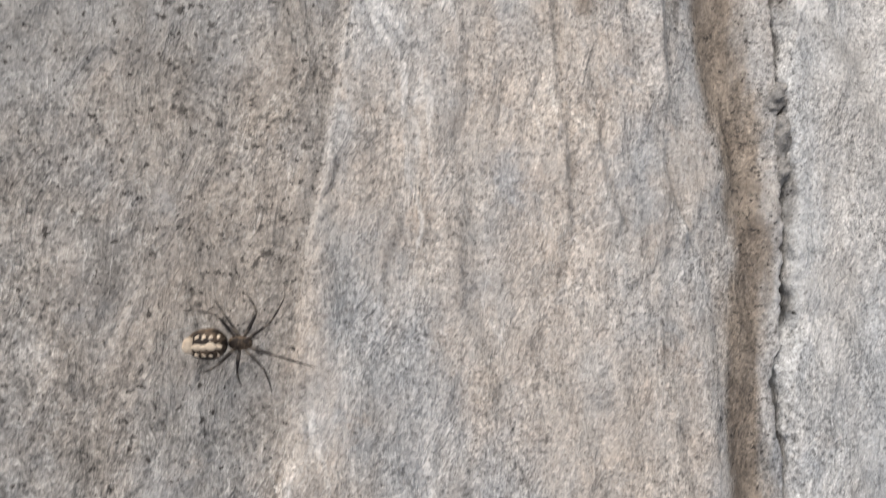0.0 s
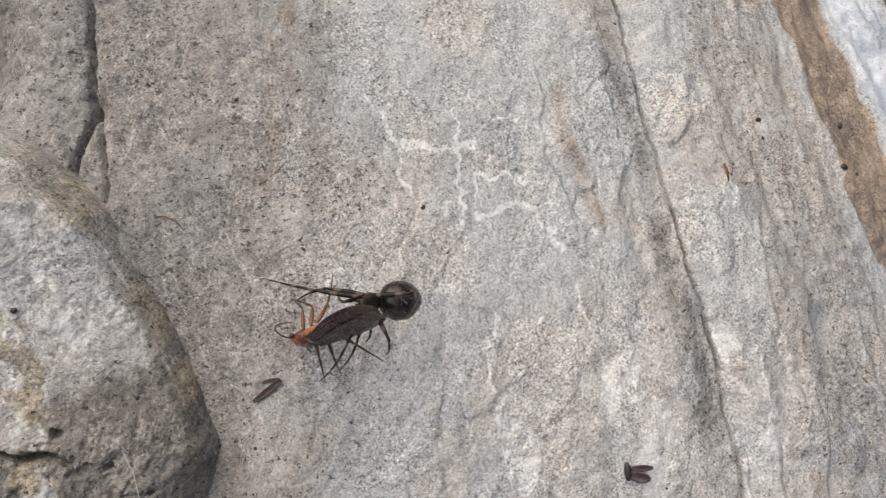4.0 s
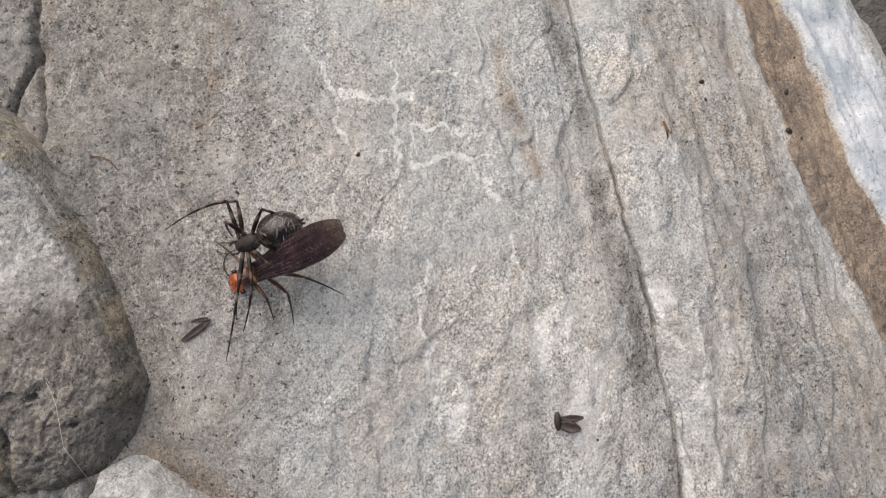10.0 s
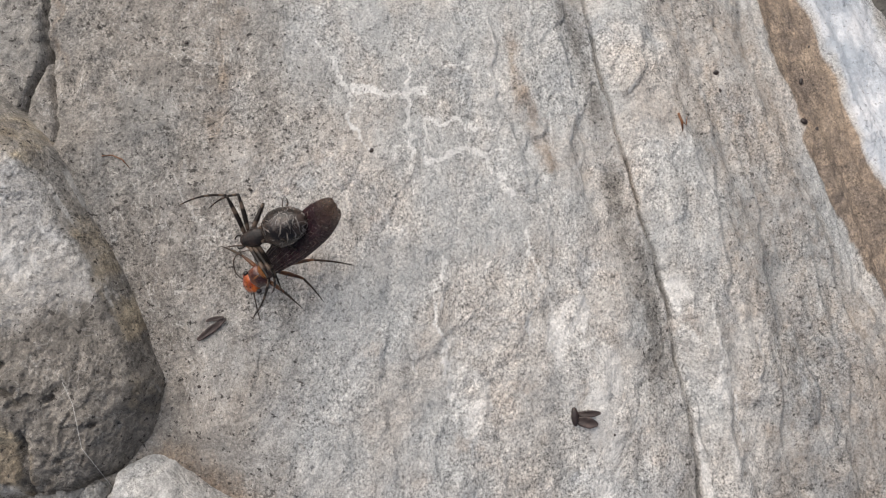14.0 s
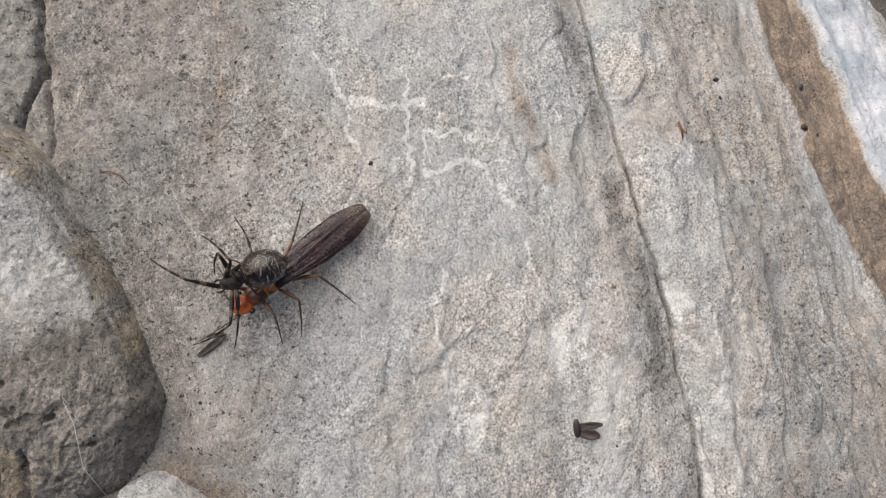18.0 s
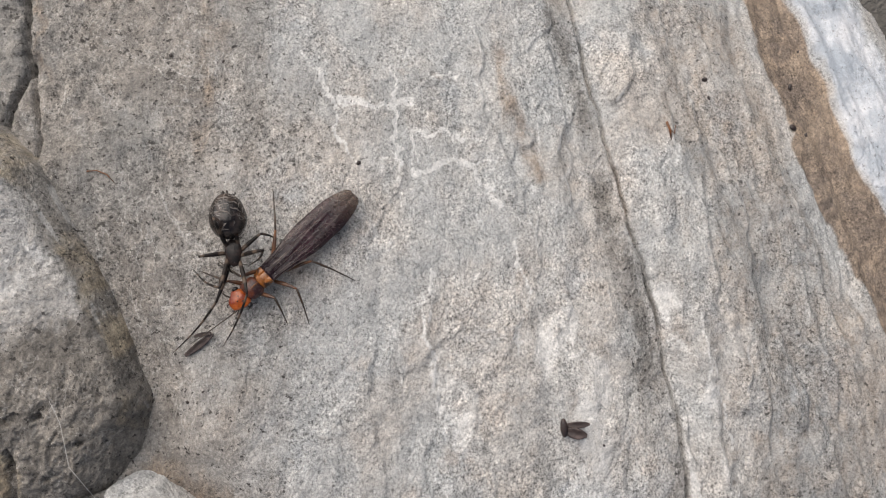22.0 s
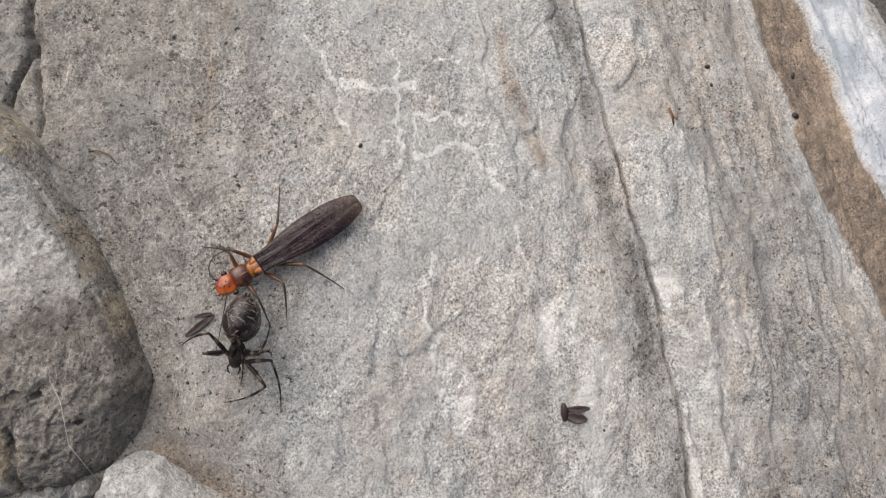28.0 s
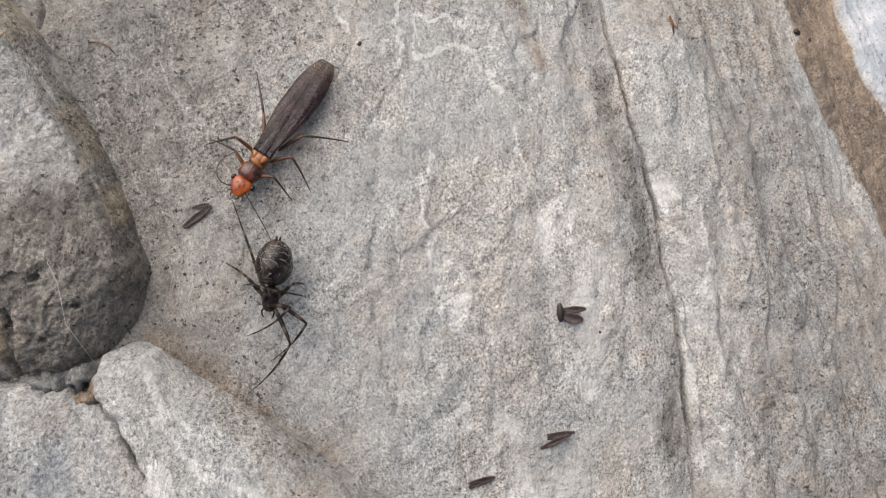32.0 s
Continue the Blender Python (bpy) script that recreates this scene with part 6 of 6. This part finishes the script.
    moment(20, (-28.4, -4.0, 8.0), (-13.8, 11.2, 3.3), (-30.4, 4.1, 9.3), (-31.1, -0.0, 9.6),
           [(-34.1, -2.5, 6.4), (-30.8, -2.0, 8.3), (-31.9, 1.7, 5.5), (-29.0, -0.5, 7.9), (-24.8, 11.5, 2.9), (-24.1, 5.5, 6.3), (-22.8, -8.3, 5.9), (-24.5, -4.4, 7.9), (-19.5, -7.3, 5.3), (-21.3, -2.2, 7.2), (-13.9, -1.3, 3.6), (-18.9, 1.5, 6.3)],
           [(-37.7, -9.4, 7.6), (-29.0, -5.4, 12.1), (-35.3, -0.9, 6.3), (-29.8, -1.4, 11.6), (-34.9, 0.2, 6.1), (-30.9, 1.3, 11.3), (-35.1, 5.7, 5.2), (-32.3, 4.7, 10.9), (-31.3, -10.4, 7.1), (-26.7, -7.6, 12.1), (-27.4, 0.1, 5.2), (-26.7, 1.8, 10.7), (-25.1, 2.0, 4.6), (-26.3, 1.2, 10.8), (-32.3, 9.1, 4.3), (-29.7, 7.1, 10.2)])
    moment(21, (-27.4, -3.5, 7.9), (-13.8, 12.4, 2.6), (-29.8, 6.8, 8.8), (-28.9, 2.3, 8.9),
           [(-33.6, 1.1, 5.8), (-30.2, -0.4, 8.0), (-31.3, 1.8, 5.4), (-28.0, 0.3, 7.7), (-25.7, 12.6, 2.8), (-24.0, 5.6, 6.3), (-21.7, -7.2, 5.6), (-23.5, -3.6, 7.7), (-18.5, -6.2, 5.0), (-20.3, -1.4, 6.9), (-13.0, 0.6, 3.2), (-18.3, 3.0, 5.9)],
           [(-37.9, -10.4, 7.8), (-28.4, -6.0, 12.1), (-34.5, 0.7, 5.9), (-28.9, -0.0, 11.3), (-33.2, 2.2, 5.6), (-29.6, 2.6, 11.0), (-33.7, 7.7, 4.7), (-31.2, 5.7, 10.6), (-30.7, -10.1, 7.0), (-26.5, -6.8, 12.0), (-27.1, 0.1, 5.2), (-23.9, 2.3, 10.3), (-23.7, 4.0, 4.1), (-25.7, 4.8, 10.1), (-31.3, 13.6, 3.3), (-28.1, 10.9, 9.3)])
    moment(22, (-28.1, -3.8, 8.0), (-12.7, 10.6, 3.3), (-29.2, 7.3, 8.6), (-28.6, 2.6, 8.9),
           [(-34.0, 0.0, 6.0), (-30.3, -1.1, 8.1), (-31.8, 1.5, 5.5), (-28.1, 0.0, 7.7), (-24.6, 11.7, 2.8), (-23.3, 4.6, 6.4), (-22.2, -7.6, 5.7), (-23.8, -3.8, 7.8), (-19.3, -7.7, 5.3), (-20.5, -2.4, 7.1), (-13.1, -1.7, 3.6), (-18.0, 1.5, 6.2)],
           [(-37.5, -11.0, 7.8), (-28.5, -5.6, 12.1), (-34.9, 0.2, 6.1), (-29.0, -0.7, 11.4), (-33.7, 2.0, 5.7), (-29.4, 2.6, 11.0), (-33.0, 8.6, 4.4), (-30.6, 6.9, 10.4), (-30.8, -10.2, 7.0), (-26.6, -6.4, 11.9), (-27.6, 0.7, 5.1), (-24.4, 2.4, 10.4), (-23.8, 4.1, 4.1), (-25.9, 4.8, 10.2), (-31.7, 11.0, 3.8), (-29.2, 9.8, 9.7)])
    moment(23, (-28.2, -4.4, 8.1), (-13.5, 10.7, 3.3), (-27.8, 1.6, 9.9), (-28.6, -2.9, 11.7),
           [(-33.6, 1.1, 5.8), (-30.4, -1.1, 8.1), (-28.7, 5.3, 4.5), (-26.9, 1.9, 7.3), (-25.7, 11.4, 3.0), (-24.2, 5.7, 6.3), (-23.0, -9.4, 6.0), (-25.1, -5.0, 8.1), (-20.2, -8.3, 5.5), (-21.2, -3.2, 7.3), (-14.0, -2.3, 3.8), (-18.8, 0.9, 6.4)],
           [(-37.2, -13.9, 11.3), (-25.9, -7.0, 14.0), (-33.7, -0.4, 9.2), (-29.5, -1.4, 13.6), (-32.5, 1.3, 9.1), (-29.2, 0.4, 13.3), (-30.6, 5.8, 8.2), (-27.9, 4.3, 12.5), (-34.1, -11.5, 9.2), (-24.7, -8.4, 14.0), (-30.8, -10.2, 8.7), (-24.5, -7.8, 13.9), (-25.0, -4.9, 8.6), (-24.9, -3.7, 13.4), (-25.0, 4.9, 7.6), (-24.3, 2.1, 12.4)])
    moment(24, (-28.5, -4.6, 8.1), (-12.5, 9.0, 3.1), (-27.6, -1.8, 11.4), (-29.2, -6.9, 11.3),
           [(-33.5, 0.9, 5.8), (-30.2, -1.3, 8.2), (-26.0, 5.0, 4.2), (-25.5, 0.8, 7.3), (-24.3, 10.4, 3.0), (-23.4, 4.6, 6.4), (-24.0, -9.8, 6.2), (-25.3, -5.6, 8.2), (-20.9, -9.1, 5.7), (-21.5, -3.8, 7.5), (-13.7, -4.3, 4.1), (-18.6, -0.3, 6.5)],
           [(-30.7, -11.0, 9.7), (-25.6, -10.4, 13.3), (-33.3, -5.7, 9.4), (-29.2, -4.8, 13.0), (-32.4, 1.4, 8.5), (-29.4, 0.5, 12.3), (-29.3, 4.0, 7.7), (-27.6, 1.9, 11.9), (-34.7, -11.8, 9.0), (-24.4, -10.2, 13.2), (-27.7, -12.1, 8.3), (-24.3, -7.2, 12.8), (-24.9, -8.2, 8.5), (-25.7, -6.8, 12.9), (-25.3, 4.7, 7.1), (-24.7, 1.1, 11.6)])
    moment(25, (-29.4, -5.0, 8.3), (-13.9, 9.1, 3.3), (-26.8, -5.0, 11.8), (-28.6, -10.1, 11.4),
           [(-33.1, 1.3, 5.7), (-29.4, -1.0, 8.0), (-34.0, 0.5, 5.9), (-28.7, 0.1, 7.8), (-25.3, 10.3, 3.2), (-24.2, 4.3, 6.5), (-23.9, -9.9, 6.2), (-24.9, -6.4, 8.2), (-21.0, -8.8, 5.7), (-21.8, -3.8, 7.5), (-14.3, -3.4, 4.0), (-19.1, -0.2, 6.6)],
           [(-36.6, -12.0, 7.8), (-28.8, -12.3, 13.6), (-33.8, -11.2, 7.4), (-28.8, -8.8, 13.2), (-32.5, -10.2, 7.2), (-29.2, -8.7, 13.3), (-33.1, 1.1, 5.7), (-28.6, -1.5, 12.2), (-29.1, -17.7, 7.6), (-21.5, -13.2, 12.9), (-31.3, -13.3, 7.4), (-24.4, -11.5, 13.0), (-24.6, -10.5, 6.3), (-24.2, -9.0, 12.7), (-24.6, -8.9, 6.1), (-24.2, -7.7, 12.6)])
    moment(28, (-29.9, -4.4, 8.3), (-12.3, 7.1, 3.4), (-27.0, -8.2, 10.7), (-28.1, -13.4, 10.5),
           [(-32.9, 1.1, 5.7), (-29.0, -1.4, 8.0), (-34.0, 0.7, 5.9), (-27.9, -0.3, 7.7), (-23.8, 9.3, 3.2), (-23.7, 3.5, 6.6), (-24.5, -10.5, 6.3), (-25.5, -6.4, 8.3), (-22.4, -9.6, 6.0), (-22.6, -4.1, 7.7), (-14.6, -5.4, 4.3), (-19.3, -1.8, 6.9)],
           [(-28.5, -18.1, 7.6), (-23.4, -15.1, 12.1), (-36.4, -12.7, 7.9), (-28.6, -12.1, 12.4), (-31.2, -14.1, 7.5), (-29.0, -12.6, 12.5), (-30.9, -11.1, 7.1), (-28.6, -11.1, 12.3), (-23.1, -22.0, 7.3), (-22.5, -15.6, 12.1), (-30.6, -20.4, 8.0), (-23.4, -16.5, 12.2), (-24.5, -14.3, 6.7), (-23.6, -12.7, 11.9), (-24.7, -9.8, 6.3), (-24.0, -11.6, 11.8)])
    moment(29, (-27.7, -4.5, 8.0), (-13.6, 11.0, 2.8), (-21.9, -11.4, 9.6), (-23.7, -16.3, 9.6),
           [(-32.0, 1.7, 5.5), (-27.7, -0.3, 7.7), (-32.7, 0.9, 5.7), (-27.2, 1.2, 7.4), (-24.6, 11.9, 2.8), (-22.8, 6.2, 6.0), (-21.6, -8.7, 5.7), (-23.5, -4.6, 7.8), (-19.1, -7.3, 5.2), (-20.2, -2.3, 7.1), (-12.5, -1.2, 3.4), (-17.3, 1.3, 6.1)],
           [(-29.8, -19.5, 7.9), (-22.5, -17.7, 11.6), (-30.8, -16.8, 7.7), (-25.4, -14.2, 11.5), (-28.8, -15.4, 7.4), (-25.0, -14.9, 11.6), (-26.9, -6.2, 6.1), (-24.1, -11.7, 11.1), (-23.5, -23.9, 7.5), (-18.1, -18.6, 11.1), (-25.0, -22.3, 7.5), (-18.5, -17.0, 11.0), (-18.2, -18.8, 6.4), (-18.9, -16.6, 11.0), (-19.0, -15.7, 6.2), (-19.6, -14.4, 10.9)])
    moment(30, (-30.2, -3.0, 8.1), (-8.8, -0.3, 6.9), (-20.3, -13.8, 9.7), (-20.7, -19.0, 9.5),
           [(-32.8, 1.0, 5.7), (-28.3, -1.6, 8.0), (-33.5, 0.6, 5.8), (-29.4, -1.2, 8.1), (-21.9, 5.3, 3.6), (-22.3, 0.6, 6.9), (-26.5, -9.5, 6.4), (-27.1, -5.0, 8.3), (-23.7, -9.1, 6.1), (-23.8, -4.7, 7.9), (-17.0, -9.2, 5.2), (-20.4, -4.0, 7.3)],
           [(-26.6, -25.1, 7.9), (-22.6, -21.4, 11.9), (-28.2, -18.9, 7.6), (-23.0, -19.0, 11.7), (-30.6, -16.8, 7.7), (-24.5, -15.9, 11.6), (-28.0, -7.0, 6.3), (-24.5, -12.7, 11.3), (-19.9, -28.0, 7.3), (-19.4, -21.9, 11.5), (-15.7, -25.1, 6.6), (-16.9, -20.5, 11.1), (-14.6, -20.5, 6.1), (-16.9, -18.7, 10.9), (-16.2, -13.3, 5.6), (-16.0, -15.4, 10.5)])
    moment(31, (-27.9, -6.0, 8.3), (-16.7, 12.1, 4.4), (-22.0, -15.4, 10.1), (-22.9, -20.5, 9.9),
           [(-32.6, -0.1, 5.9), (-28.5, -1.4, 8.0), (-33.6, 0.0, 5.9), (-28.2, 0.4, 7.7), (-27.8, 9.6, 3.6), (-25.0, 4.9, 6.5), (-22.2, -7.1, 5.6), (-23.6, -4.8, 7.9), (-19.9, -5.6, 5.1), (-21.0, -2.6, 7.2), (-15.4, 1.0, 3.5), (-19.2, 1.4, 6.3)],
           [(-26.8, -26.4, 8.0), (-22.4, -24.1, 12.1), (-27.2, -18.9, 7.5), (-24.3, -18.9, 11.9), (-30.3, -16.6, 7.6), (-24.3, -18.3, 11.8), (-29.1, -7.5, 6.5), (-24.8, -17.1, 11.8), (-26.7, -34.2, 8.4), (-19.9, -23.8, 11.8), (-23.1, -32.8, 8.0), (-17.3, -23.1, 11.4), (-19.1, -19.8, 6.6), (-20.3, -19.1, 11.4), (-19.3, -21.1, 6.8), (-19.9, -20.1, 11.5)])
    moment(32, (-27.7, -5.8, 8.2), (-16.4, 11.9, 3.1), (-22.6, -15.8, 10.2), (-23.4, -20.9, 10.0),
           [(-32.7, 0.7, 5.7), (-28.3, -1.3, 7.9), (-33.4, -0.2, 6.0), (-28.3, 0.1, 7.7), (-27.0, 11.1, 3.2), (-24.4, 5.4, 6.4), (-21.3, -7.9, 5.6), (-23.7, -5.0, 7.9), (-18.9, -6.5, 5.1), (-21.2, -2.4, 7.2), (-13.6, 0.6, 3.3), (-19.0, 1.6, 6.3)],
           [(-27.1, -26.3, 8.0), (-22.1, -24.0, 12.0), (-27.7, -19.4, 7.6), (-24.7, -19.2, 12.0), (-30.0, -16.4, 7.6), (-25.8, -17.8, 11.9), (-29.3, -8.0, 6.6), (-25.4, -15.3, 11.7), (-26.8, -34.1, 8.4), (-19.5, -24.0, 11.7), (-23.9, -29.8, 7.9), (-17.6, -20.4, 11.2), (-19.4, -19.4, 6.6), (-20.7, -19.3, 11.5), (-19.4, -21.0, 6.8), (-20.1, -20.1, 11.5)])


def motions():
    meeting()
    # the feeler swings forward while the spider stands over the head
    walk(feeler, [(t, mm(5.0, 0.9, 0, 0, 0, turn)) for t, turn in ((0, 0), (14.5, 0), (16.5, -58), (24.5, -62), (27.5, -10), (29, 0), (30, 20), (31, 6), (32, 8))])
    for thing, rows, legs, leg_rows in ((stonefly, FLY_ROWS, fly_legs, FLY_LEG_ROWS), (spider, SPIDER_ROWS, spider_legs, SPIDER_LEG_ROWS)):
        walk(thing, [(0, rows[0][1])] + rows)
        for (up, low, *_), keys in zip(legs, leg_rows):
            first = keys[0]
            walk(up, [(0, first[1])] + [(t, a) for t, a, b in keys])
            walk(low, [(0, first[2])] + [(t, b) for t, a, b in keys])


motions()
